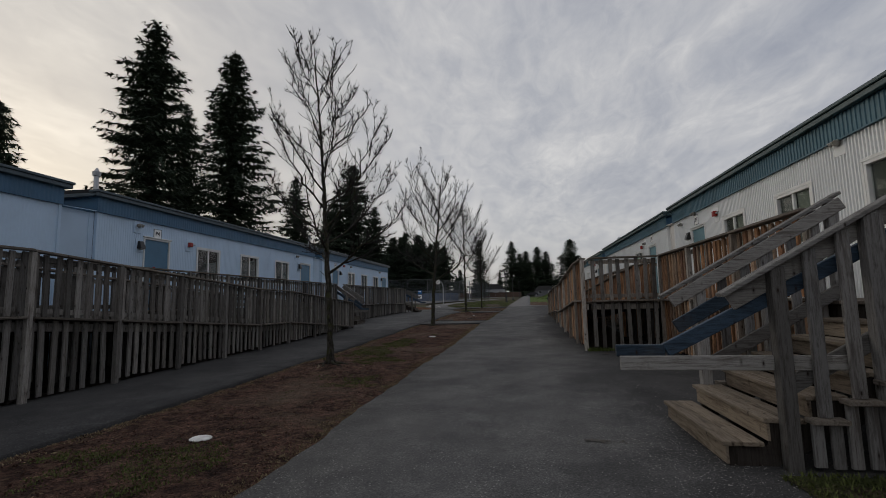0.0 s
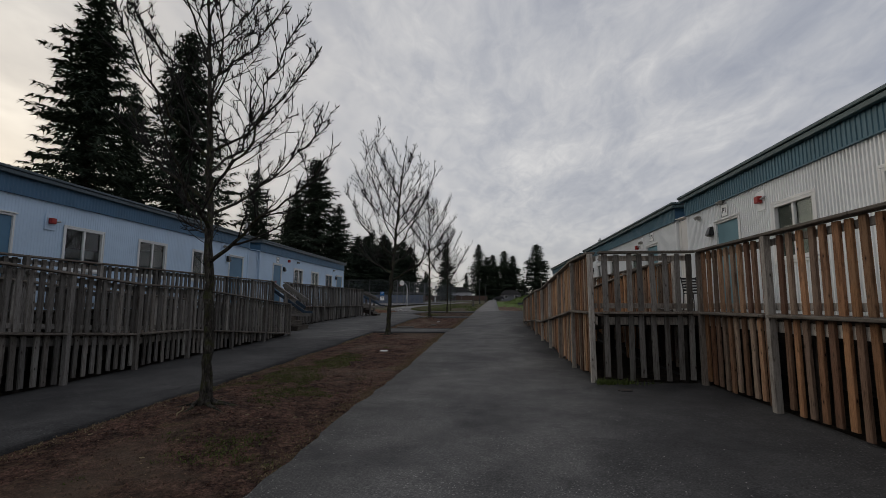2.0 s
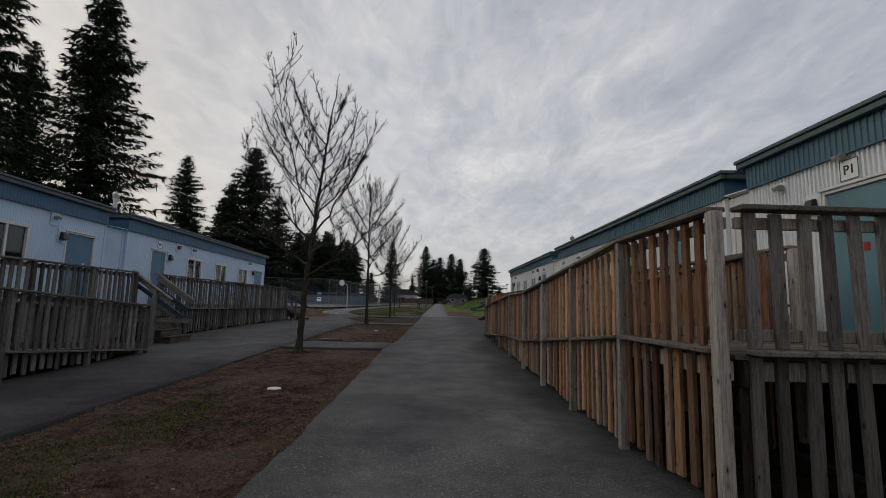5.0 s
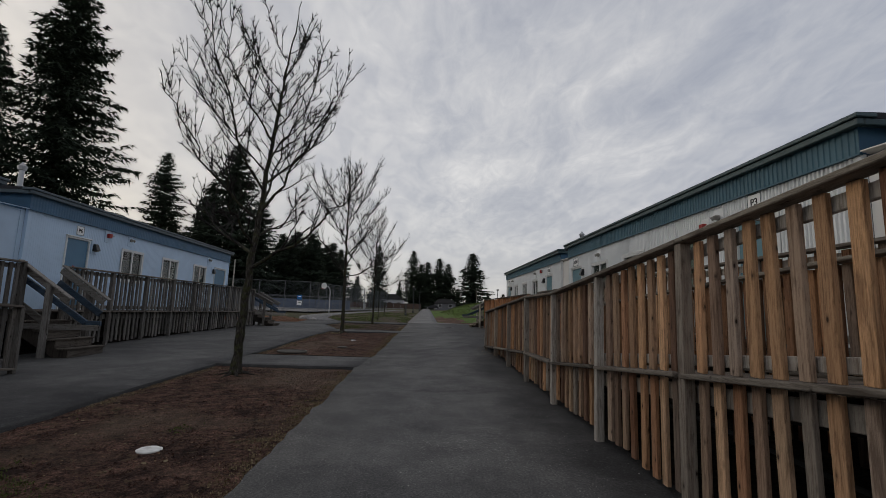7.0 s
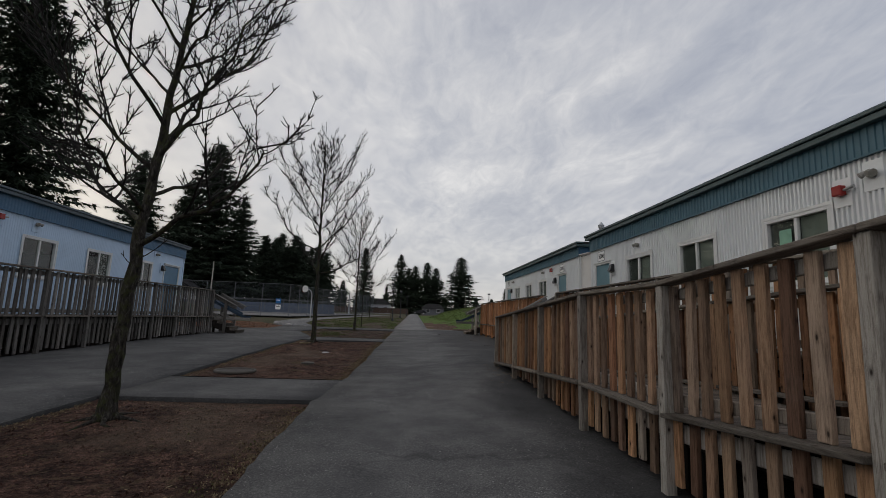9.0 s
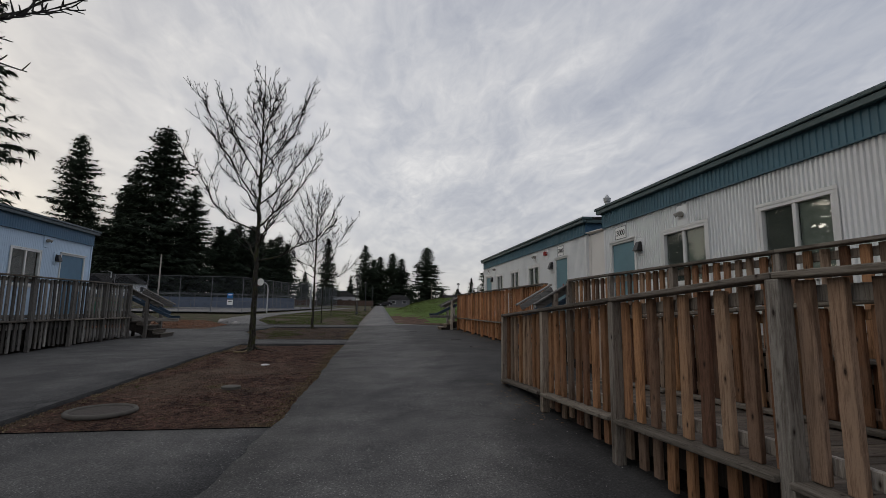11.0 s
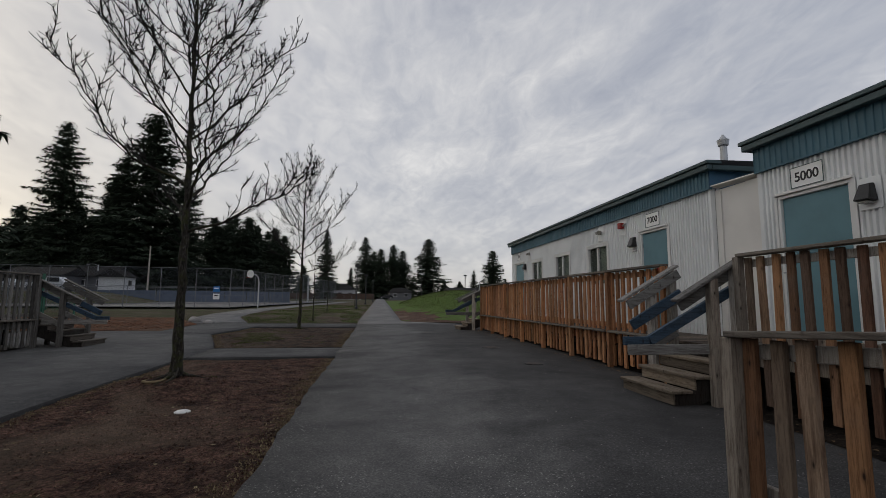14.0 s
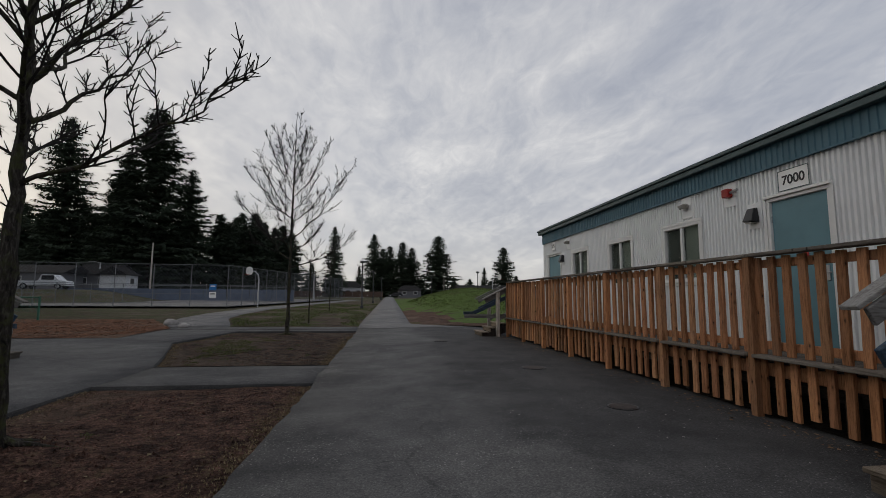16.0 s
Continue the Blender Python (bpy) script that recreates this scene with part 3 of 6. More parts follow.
for i, (ya, yb) in enumerate(((-12, 22.75), (24.75, 35.3), (37.3, 45.6))):
    n = int((yb - ya) * 8)
    edging("trim_side_%d" % (i + 1), [(side_right(y), y, 1, 0) for y in span(ya, yb, n)])
for i, (y, ny) in enumerate(((22.75, -1), (24.75, 1), (35.3, -1), (37.3, 1), (45.6, -1))):
    edging("trim_cross_%d" % (i + 1), [(x, y, 0, ny) for x in span(side_right(y), main_left(y), 60)])
# dark sheets over the asphalt, added to paint the shade below decks and ramps
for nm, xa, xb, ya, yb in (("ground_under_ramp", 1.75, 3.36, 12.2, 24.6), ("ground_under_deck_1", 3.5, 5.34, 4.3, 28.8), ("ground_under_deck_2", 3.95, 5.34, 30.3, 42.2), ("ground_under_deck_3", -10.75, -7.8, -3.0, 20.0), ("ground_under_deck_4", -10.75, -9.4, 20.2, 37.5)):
    sheet(nm, [(y, span(xa, xb, 4)) for y in span(ya, yb, int(yb - ya))], M_UNDER, -0.006, "dark sheet below the planks with the under-deck shade in its colour", "earth")
sheet("ground_verge", [(y, [max(1.95 + wob(y, 5.0, 0.12), 1.7)] + span(2.3, 5.2, 6)) for y in span(-6, 4.15, 20)], M_LAWN, 0.0, "thin grass verge under the first stairs", "grass verge", extra=lambda x, y: 0.012 + 0.008 * noise.noise((x * 3, y * 3, 1.0)))
sheet("ground_mulch", [(y, span(-30, -8.4 - max(0, y - 47) * 0.55, 14)) for y in span(43.2, 53, 16)], M_MULCH, 0.0, "red-brown leaf mulch beside the footway", "leaf mulch", extra=lambda x, y: 0.02 + 0.02 * noise.noise((x, y, 5.0)))
sheet("ground_lawn", [(y, span(side_mid(max(y, 48)) + 1.2, path_mid(y) - 1.15, 12)) for y in span(47.9, 112, 60)], M_LAWN, 0.0, "thin winter lawn with bare patches beside the path", "lawn", extra=lambda x, y: 0.012 + 0.02 * noise.noise((x * 0.7, y * 0.7, 9.0)))
sheet("ground_mound", [(y, span(path_mid(y) + 1.15 + max(0, 48.6 - y) * 1.4, 30, 60)) for y in span(46.6, 125, 150)], M_MOUND, 0.0, "low grassed mound with bright green turf and bare foot", "grass mound", extra=lambda x, y: mound(x, y) + 0.006 + 0.03 * noise.noise((x * 0.6, y * 0.6, 3.0)),
      second=(M_DIRT, lambda x, y: mound(x, y) + 0.25 * noise.noise((x * 0.5, y * 0.25, 7.0)) < 0.09 and y < 68))
sheet("ground_court", [(y, span(-75, lerp_table(y, [(73, -14.4), (118, -7.5)]), 10)) for y in span(73, 118, 20)], M_COURT, 0.0, "pale grey asphalt sports court", "sports court", extra=lambda x, y: 0.02)


# ---------------------------------------------------------------- portable classrooms
DECK = 1.42


def ribbed(bm, wall_x, s, y0, y1, z0, z1, depth=0.022, pitch=0.076):
    """Vertical ribs of a metal sheet between y0 and y1; s is the outward side."""
    ys = []
    k = math.floor(y0 / pitch) - 1
    while k * pitch < y1 + pitch:
        for f, d in ((0.0, 0.0), (0.40, 0.0), (0.50, 1.0), (0.90, 1.0)):
            ys.append((k * pitch + f * pitch, d))
        k += 1
    inside = [(y, d) for y, d in ys if y0 < y < y1]
    at = lambda y: float(np.interp(y, [a for a, _ in ys], [b for _, b in ys]))
    line = [(y0, at(y0))] + inside + [(y1, at(y1))]
    lower = [bm.verts.new((wall_x + s * depth * d, y, z0)) for y, d in line]
    upper = [bm.verts.new((wall_x + s * depth * d, y, z1)) for y, d in line]
    for i in range(len(line) - 1):
        q = (lower[i], lower[i + 1], upper[i + 1], upper[i])
        bm.faces.new(q if s > 0 else q[::-1])


def lettering(text, size, parent, material, at, s, label=""):
    cu = bpy.data.curves.new("letters", "FONT")
    cu.body, cu.size, cu.align_x, cu.align_y, cu.extrude, cu.offset = text, size, "CENTER", "CENTER", 0.002, size * 0.018
    tmp = bpy.data.objects.new("letters", cu)
    scene.collection.objects.link(tmp)
    me = bpy.data.meshes.new_from_object(tmp.evaluated_get(bpy.context.evaluated_depsgraph_get()))
    bpy.data.objects.remove(tmp)
    me.materials.clear()
    me.materials.append(material)
    ob = new("letters", me)
    ob.matrix_basis = Matrix.Translation(at) @ Euler((radians(90), 0, radians(90 if s > 0 else -90))).to_matrix().to_4x4()
    return tagged(adopt(ob, parent), label)


def casing(parent, x, s, y0, y1, z0, z1, w, sill):
    """Flat white boards round an opening, proud of the ribbed siding."""
    a, b = sorted((x + s * 0.0265, x + s * 0.040))
    boards = [(y0 - w, y1 + w, z1 + 0.002, z1 + w), (y0 - w, y0 - 0.002, z0, z1), (y1 + 0.002, y1 + w, z0, z1)]
    if sill:
        boards.append((y0 - w, y1 + w, z0 - w - 0.032, z0 - 0.034))
    for c, d, e, f in boards:
        part("casing_board", cube(a, b, c, d, e, f, 0.003), M_WHITE, parent)


def wall_window(parent, x, s, y0, y1, z0, z1, shade=0, notice=None):
    win = thing("window", (x, (y0 + y1) / 2, z0), "", "")
    adopt(win, parent)
    f = bmesh.new()
    w = 0.055
    for a, b, c, d in ((y0, y1, z1 - w, z1), (y0, y1, z0, z0 + w), (y0, y0 + w, z0 + w, z1 - w), (y1 - w, y1, z0 + w, z1 - w)):
        box(f, min(x - s * 0.05, x + s * 0.035), max(x - s * 0.05, x + s * 0.035), a, b, c, d, 0.004)
    part("window_frame", f, M_WHITE, win, "white painted sliding frame")
    casing(win, x, s, y0, y1, z0, z1, 0.055 if s < 0 else 0.03, True)
    mid = (y0 + y1) / 2
    part("mullion", cube(x - s * 0.03, x + s * 0.025, mid - 0.03, mid + 0.03, z0 + w, z1 - w, 0.004), M_WHITE, win)
    part("window_sill", cube(x - s * 0.02, x + s * 0.06, y0 - 0.02, y1 + 0.02, z0 - 0.03, z0 - 0.002, 0.004), M_WHITE, win)
    for a, b, off in ((y0 + w, mid - 0.03, 0.0), (mid + 0.03, y1 - w, 0.012)):
        g = cube(x - s * (0.012 + off), x - s * (0.018 + off), a, b, z0 + w, z1 - w)
        pane = part("pane", g, M_GLASS, win)
        pane.visible_shadow = False
    for a, b in {0: [], 1: [(mid + 0.03, y1 - w)], 2: [(y0 + w, mid - 0.03)], 3: [(y0 + w, mid - 0.03), (mid + 0.03, y1 - w)]}[shade]:
        near_half = a < mid - 0.1
        part("blind", cube(x - s * 0.045, x - s * 0.05, a, b, z0 + w, z1 - w), (M_BLIND if near_half else M_MESH_BLIND), win, "pale roller blind drawn down" if near_half else "dark mesh blind drawn down")
    if notice:
        a = mid + 0.12
        part("notice", cube(x - s * 0.008, x - s * 0.010, a, a + 0.24, z1 - 0.45, z1 - 0.2), notice, win, "paper notice taped behind the glass")
    return win


def wall_door(parent, x, s, y0, y1, z0, z1, material, hinge, vent=False):
    door = thing("door", (x, (y0 + y1) / 2, z0), "", "")
    adopt(door, parent)
    f = bmesh.new()
    w = 0.05
    for a, b, c, d in ((y0, y1, z1 - w, z1), (y0, y0 + w, z0, z1 - w), (y1 - w, y1, z0, z1 - w)):
        box(f, min(x - s * 0.05, x + s * 0.03), max(x - s * 0.05, x + s * 0.03), a, b, c, d, 0.004)
    part("door_frame", f, M_WHITE, door, "white painted frame")
    if s < 0:
        casing(door, x, s, y0, y1, z0, z1, 0.05, False)
    part("drip_cap", cube(x + s * 0.002, x + s * 0.06, y0 - 0.03, y1 + 0.03, z1 + 0.002, z1 + 0.035, 0.004), M_WHITE, door)
    part("leaf", cube(x - s * 0.01, x - s * 0.05, y0 + w + 0.004, y1 - w - 0.004, z0 + 0.01, z1 - w - 0.004, 0.004), material, door)
    lock = y1 - w - 0.1 if hinge < 0 else y0 + w + 0.1
    h = bmesh.new()
    box(h, min(x - s * 0.01, x + s * 0.004), max(x - s * 0.01, x + s * 0.004), lock - 0.03, lock + 0.03, z0 + 0.92, z0 + 1.12, 0.003)
    tube(h, [(x + s * 0.004, lock, z0 + 1.02), (x + s * 0.05, lock, z0 + 1.02), (x + s * 0.055, lock - hinge * 0.1, z0 + 1.02)], [0.012, 0.011, 0.010], 8)
    part("door_handle", h, M_GALV, door, "steel lever handle")
    hy = y0 + w if hinge < 0 else y1 - w
    for dz in (0.25, 1.05, 1.85):
        part("hinge", tube(bmesh.new(), [(x - s * 0.004, hy, z0 + dz - 0.05), (x - s * 0.004, hy, z0 + dz + 0.05)], [0.011, 0.011], 8), M_GALV, door)
    part("notice", cube(x - s * 0.009, x - s * 0.0065, lock + hinge * 0.25, lock + hinge * 0.25 + 0.1, z0 + 1.2, z0 + 1.32), M_RED if vent else M_PAPER, door, "small notice stuck on the door")
    return door


def wall_lamp(x, s, y, z, mount, kind):
    """A flood or wall-pack lamp, or a red alarm, on its square mounting plate."""
    small = kind == "small"
    kind = "flood" if small else kind
    base = {"flood": "twin floodlight on a pale mounting plate", "pack": "black hooded wall lamp on a pale plate", "alarm": "red fire alarm horn on a pale plate"}[kind]
    ob = thing({"flood": "floodlight", "pack": "wall_lamp", "alarm": "fire_alarm"}[kind], (x, y, z), base, {"flood": "lamp", "pack": "lamp", "alarm": "alarm"}[kind], "wall fixtures")
    part("mounting_plate", cube(x + s * 0.012, x + s * 0.028, y - (0.08 if small else 0.14), y + (0.08 if small else 0.14), z - (0.09 if small else 0.22), z + (0.09 if small else 0.18), 0.004), mount, ob)
    if kind == "flood":
        part("body", tube(bmesh.new(), [(x + s * 0.028, y, z), (x + s * 0.09, y, z), (x + s * 0.12, y, z - 0.01)], [0.055, 0.055, 0.04], 12), M_LENS, ob)
        for d in (-1, 1):
            part("head", tube(bmesh.new(), [(x + s * 0.06, y + d * 0.02, z + 0.0), (x + s * 0.09, y + d * 0.06, z + 0.01), (x + s * 0.13, y + d * 0.09, z - 0.02)], [0.02, 0.036, 0.046], 10), M_LENS, ob, "round lamp head")
    elif kind == "pack":
        bm = bmesh.new()
        v = [bm.verts.new((x + s * a, y + b, z + c)) for a, b, c in ((0.03, -0.07, 0.10), (0.03, 0.07, 0.10), (0.10, 0.07, 0.09), (0.10, -0.07, 0.09), (0.03, -0.1, -0.13), (0.03, 0.1, -0.13), (0.17, 0.1, -0.11), (0.17, -0.1, -0.11))]
        for q in ((0, 1, 2, 3), (7, 6, 5, 4), (0, 4, 5, 1), (1, 5, 6, 2), (2, 6, 7, 3), (3, 7, 4, 0)):
            bm.faces.new([v[i] for i in q])
        bmesh.ops.recalc_face_normals(bm, faces=bm.faces)
        bmesh.ops.bevel(bm, geom=list(bm.edges), offset=0.008, segments=2, affect="EDGES")
        part("hood", bm, M_BLACK, ob)
        part("lens", cube(x + s * 0.05, x + s * 0.15, y - 0.06, y + 0.06, z - 0.145, z - 0.128, 0.004), M_LENS, ob, "clear lens under the hood")
    else:
        part("horn", cube(x + s * 0.028, x + s * 0.13, y - 0.07, y + 0.07, z - 0.07, z + 0.07, 0.012), M_RED, ob)
        part("strobe", tube(bmesh.new(), [(x + s * 0.07, y + s * 0.07, z), (x + s * 0.07, y + s * 0.22, z + 0.02)], [0.022, 0.022], 10), M_GALV, ob, "grey conduit stub")
    return ob


def door_sign(text, x, s, y, z, wide, high):
    ob = thing("door_sign", (x, y, z), "white door number plate reading " + text, "sign", "door numbers")
    part("plate", cube(x + s * 0.014, x + s * 0.034, y - wide / 2, y + wide / 2, z - high / 2, z + high / 2, 0.003), M_SIGN, ob)
    fx = (x + s * 0.034, x + s * 0.039)
    for c in (high / 2 - 0.010, -high / 2):
        part("edge", cube(*fx, y - wide / 2, y + wide / 2, z + c, z + c + 0.010), M_GUTTER, ob)
    for c in (wide / 2 - 0.010, -wide / 2):
        part("edge", cube(*fx, y + c, y + c + 0.010, z - high / 2 + 0.011, z + high / 2 - 0.011), M_GUTTER, ob)
    lettering(text, high * 0.62, ob, M_INK, (x + s * 0.036, y, z - high * 0.02), s, "black numerals")


def classroom(x, s, y0, y1, windows, doors, siding, fascia, gutter, leaf, label, shades, band=4.45, flue=True):
    """A long single-storey portable classroom; its front is at x and faces s."""
    room = thing("portable_classroom", (x - s * 3.6, (y0 + y1) / 2, rise(x, (y0 + y1) / 2)), label, "classroom", "portable classrooms")
    back = x - s * 7.3
    top = 4.05
    low = rise(x, y0) - 0.2
    sole = DECK - 0.12                         # the siding ends here, over an added dark board that paints deck shade
    part("skirting", cube(x - s * 0.003, x + s * 0.014, y0, y1, low, sole - 0.004), M_TREAD_DARK, room, "dark board below the siding, added for the shade under the deck")
    front = bmesh.new()
    rib = 0.034 if s < 0 else 0.004
    wx = x + 0.012 if s < 0 else x             # the valleys of the sheet lie behind the wall line
    holes = sorted([(a, b, 2.44, 3.52) for a, b in windows] + [(a, b, DECK, 3.58) for a, b in doors])
    y = y0
    for a, b, c, d in holes:
        if a > y:
            ribbed(front, wx, s, y, a, sole, top, rib)
        ribbed(front, wx, s, a, b, sole, c, rib)
        ribbed(front, wx, s, a, b, d, top, rib)
        y = b
    ribbed(front, wx, s, y, y1, sole, top, rib)
    bmesh.ops.remove_doubles(front, verts=front.verts, dist=0.0005)
    part("front_wall", front, siding, room, "ribbed metal siding")
    core = bmesh.new()                         # the wall's thickness behind the ribs, with the same openings
    xa, xb = sorted((x - s * 0.017, x - s * 0.11))
    y = y0
    for a, b, c, d in holes:
        if a > y:
            box(core, xa, xb, y, a, low, top)
        box(core, xa, xb, a, b, low, c)
        box(core, xa, xb, a, b, d, top)
        y = b
    box(core, xa, xb, y, y1, low, top)
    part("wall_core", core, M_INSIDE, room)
    sides = bmesh.new()
    xa, xb = sorted((x - s * 0.115, back))
    box(sides, xa, xb, y0, y0 + 0.1, low, top)
    box(sides, xa, xb, y1 - 0.1, y1, low, top)
    box(sides, *sorted((back, back - s * 0.1)), y0, y1, low, top)
    part("side_wall", sides, siding, room)
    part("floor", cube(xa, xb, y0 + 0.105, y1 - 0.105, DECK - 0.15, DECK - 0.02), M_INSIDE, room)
    for yy in (y0, y1):
        part("corner_trim", cube(x - s * 0.06, x + s * 0.03, yy - 0.035, yy + 0.035, low, top - 0.003, 0.004), siding, room)
    # ribbed fascia all round, gutter and roof
    band_bm = bmesh.new()
    ribbed(band_bm, x + s * 0.05, s, y0 - 0.05, y1 + 0.05, top, band + 0.04, 0.016 if s < 0 else 0.004, 0.1)
    part("fascia", band_bm, fascia, room, "ribbed painted fascia band")
    xa, xb = sorted((x + s * 0.045, back))
    part("end_fascia", cube(xa, xb, y0 - 0.045, y0 - 0.002, top, band + 0.03), M_FASCIA_L, room, "blue painted end of the fascia")
    part("end_fascia", cube(xa, xb, y1 + 0.002, y1 + 0.045, top, band + 0.03), fascia, room)
    part("drip_edge", cube(x + s * 0.002, x + s * 0.075, y0 - 0.05, y1 + 0.05, top - 0.022, top - 0.002), fascia, room)
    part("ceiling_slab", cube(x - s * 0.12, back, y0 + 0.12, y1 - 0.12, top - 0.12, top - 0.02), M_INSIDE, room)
    g = bmesh.new()
    xa, xb = sorted((x + s * 0.15, back))
    box(g, *sorted((x + s * 0.17, x + s * 0.07)), y0 - 0.17, y1 + 0.17, band - 0.02, band + 0.075, 0.01)
    box(g, *sorted((x + s * 0.20, x - s * 0.1)), y0 - 0.2, y1 + 0.2, band + 0.08, band + 0.14, 0.01)
    for yy in (y0 - 0.17, y1 + 0.07):
        box(g, *sorted((x + s * 0.06, back)), yy, yy + 0.1, band - 0.02, band + 0.075, 0.01)
    part("gutter", g, gutter, room, "dark metal eaves gutter")
    rf = bmesh.new()
    v = [rf.verts.new(p) for p in ((x + s * 0.19, y0 - 0.19, band + 0.145), (x + s * 0.19, y1 + 0.19, band + 0.145), (x - s * 3.6, y1 + 0.19, band + 0.24), (x - s * 3.6, y0 - 0.19, band + 0.24), (back - s * 0.19, y1 + 0.19, band + 0.145), (back - s * 0.19, y0 - 0.19, band + 0.145))]
    rf.faces.new((v[0], v[1], v[2], v[3]))
    rf.faces.new((v[3], v[2], v[4], v[5]))
    bmesh.ops.solidify(rf, geom=rf.faces[:], thickness=0.05)
    part("roof", rf, M_ROOF, room, "low-pitched grey membrane roof")
    if flue:
        vy = y0 + 1.15
        vx = x - s * 1.3
        vb = bmesh.new()
        tube(vb, [(vx, vy, band), (vx, vy, band + 0.48), (vx, vy, band + 0.50), (vx, vy, band + 0.92), (vx, vy, band + 0.94), (vx, vy, band + 1.06), (vx, vy, band + 1.08), (vx, vy, band + 1.18)],
             [0.10, 0.10, 0.07, 0.07, 0.10, 0.12, 0.08, 0.02], 14)
        part("roof_vent", vb, M_GALV, room, "galvanised flue with a rain cap")
    for i, (a, b) in enumerate(windows):
        wall_window(room, x, s, a, b, 2.44, 3.52, shades[i % len(shades)], M_GREEN_PAPER if s < 0 and 17 < y0 < 18 and i == 0 else None)
    for i, (a, b) in enumerate(doors):
        wall_door(room, x, s, a, b, DECK, 3.58, leaf, -1 if i else 1, i == 0)
    return room


RX, LX = 5.4, -10.8
classroom(RX, -1, 4.7, 17.05, [(6.87, 8.06), (9.41, 10.62), (12.02, 13.18)], [(14.42, 15.5)], M_SIDING_R, M_FASCIA_R, M_GUTTER, M_DOOR_R, "cream ribbed-metal portable classroom with teal fascia and door", (3, 3, 3), 4.46, False)
classroom(RX, -1, 17.85, 30.1, [(21.5, 22.73), (24.0, 25.22), (26.38, 27.68)], [(19.35, 20.4), (28.7, 29.8)], M_SIDING_R, M_FASCIA_R, M_GUTTER, M_DOOR_R, "cream ribbed-metal portable classroom with teal doors", (3, 3, 3), 4.43, False)
classroom(RX, -1, 31.2, 43.05, [(34.9, 36.03), (37.23, 38.35), (39.53, 40.6)], [(32.42, 33.43), (41.5, 42.65)], M_SIDING_R, M_FASCIA_R, M_GUTTER, M_DOOR_R, "cream ribbed-metal portable classroom facing the cedar railing", (3, 3, 3), 4.38)
classroom(LX, 1, -3.5, 9.42, [(1.0, 2.2), (3.6, 4.8)], [(6.2, 7.25)], M_SIDING_L, M_FASCIA_L, M_GUTTER_L, M_DOOR_L, "pale blue ribbed-metal portable classroom with blue fascia", (0, 1))
classroom(LX, 1, 10.45, 23.5, [(14.3, 15.52), (16.85, 18.1), (19.5, 20.75)], [(12.0, 13.05), (21.95, 23.1)], M_SIDING_L, M_FASCIA_L, M_GUTTER_L, M_DOOR_L, "pale blue ribbed-metal portable classroom with blue doors", (0, 0, 0))
classroom(LX, 1, 24.6, 37.75, [(28.6, 29.85), (31.2, 32.42), (33.85, 35.1)], [(26.0, 27.0), (36.05, 37.4)], M_SIDING_L, M_FASCIA_L, M_GUTTER_L, M_DOOR_L, "pale blue ribbed-metal portable classroom beside the plank stairs", (0, 1, 0))


def link_panel(x, s, y0, y1, material, label):
    ob = thing("link_panel", (x, (y0 + y1) / 2, rise(x, y0)), label, "wall panel", "links between classrooms")
    part("panel", cube(x - s * 0.05, x - s * 0.12, y0, y1, rise(x, y0) - 0.1, 4.0, 0.004), material, ob)
    part("cover_strip", cube(x - s * 0.045, x - s * 0.03, y1 - 0.16, y1 - 0.12, rise(x, y0), 3.98), material, ob)
    fl = beam(bmesh.new(), (x - s * 0.02, y0 + 0.02, 4.03), (x - s * 0.02, y1 - 0.02, 4.06), 0.16, 0.02, 0.0, (0.2, 0, 1))
    part("flashing", fl, material, ob, "bent metal flashing")


link_panel(RX, -1, 17.095, 17.805, M_LINK, "stained cream sheet panel closing the gap between classrooms")
link_panel(RX, -1, 30.145, 31.155, M_LINK, "cream sheet panel with bent flashing between classrooms")
link_panel(LX, 1, 9.465, 10.405, M_LINK_L, "pale blue sheet panel between classrooms")
link_panel(LX, 1, 23.545, 24.555, M_LINK_L, "pale blue sheet panel joining two classrooms")

for text, y, z, w in (("P1", 15.0, 3.80, 0.30), ("P3", 19.85, 3.86, 0.34), ("P5", 42.1, 3.86, 0.3)):
    door_sign(text, RX, -1, y, z, w, 0.30)
for text, y in (("5000", 29.3), ("7000", 32.94)):
    door_sign(text, RX, -1, y, 3.79, 0.50, 0.30)
for text, y, z in (("P4", 12.5, 3.74), ("P6", 26.5, 3.80)):
    door_sign(text, LX, 1, y, z, 0.30, 0.27)
R_SIDE = ((8.55, 4.0, "flood"), (15.07, 4.0, "small"), (13.55, 3.72, "alarm"), (15.66, 3.41, "pack"), (16.27, 3.85, "small"), (21.3, 3.66, "alarm"), (20.85, 3.78, "flood"), (27.03, 3.79, "flood"), (28.5, 3.36, "pack"),
          (35.25, 3.84, "flood"), (34.15, 3.84, "alarm"), (33.66, 3.40, "pack"), (40.85, 3.84, "flood"), (41.3, 3.4, "pack"))
L_SIDE = ((11.76, 3.88, "flood"), (11.84, 3.34, "pack"), (13.9, 3.57, "alarm"), (21.5, 3.88, "flood"), (21.8, 3.43, "pack"), (27.77, 3.85, "alarm"), (28.99, 3.88, "flood"), (27.2, 3.40, "pack"), (35.3, 3.88, "flood"), (35.85, 3.4, "pack"))
for y, z, kind in R_SIDE:
    wall_lamp(RX, -1, y, z, M_SIDING_R, kind)
for y, z, kind in L_SIDE:
    wall_lamp(LX, 1, y, z, M_SIDING_L, kind)


# ---------------------------------------------------------------- railings, decks and stairs
def unit_board(name, wide, thick, material):
    return mesh_of(name, cube(-thick / 2, thick / 2, -wide / 2, wide / 2, 0, 1, 0.004), material)


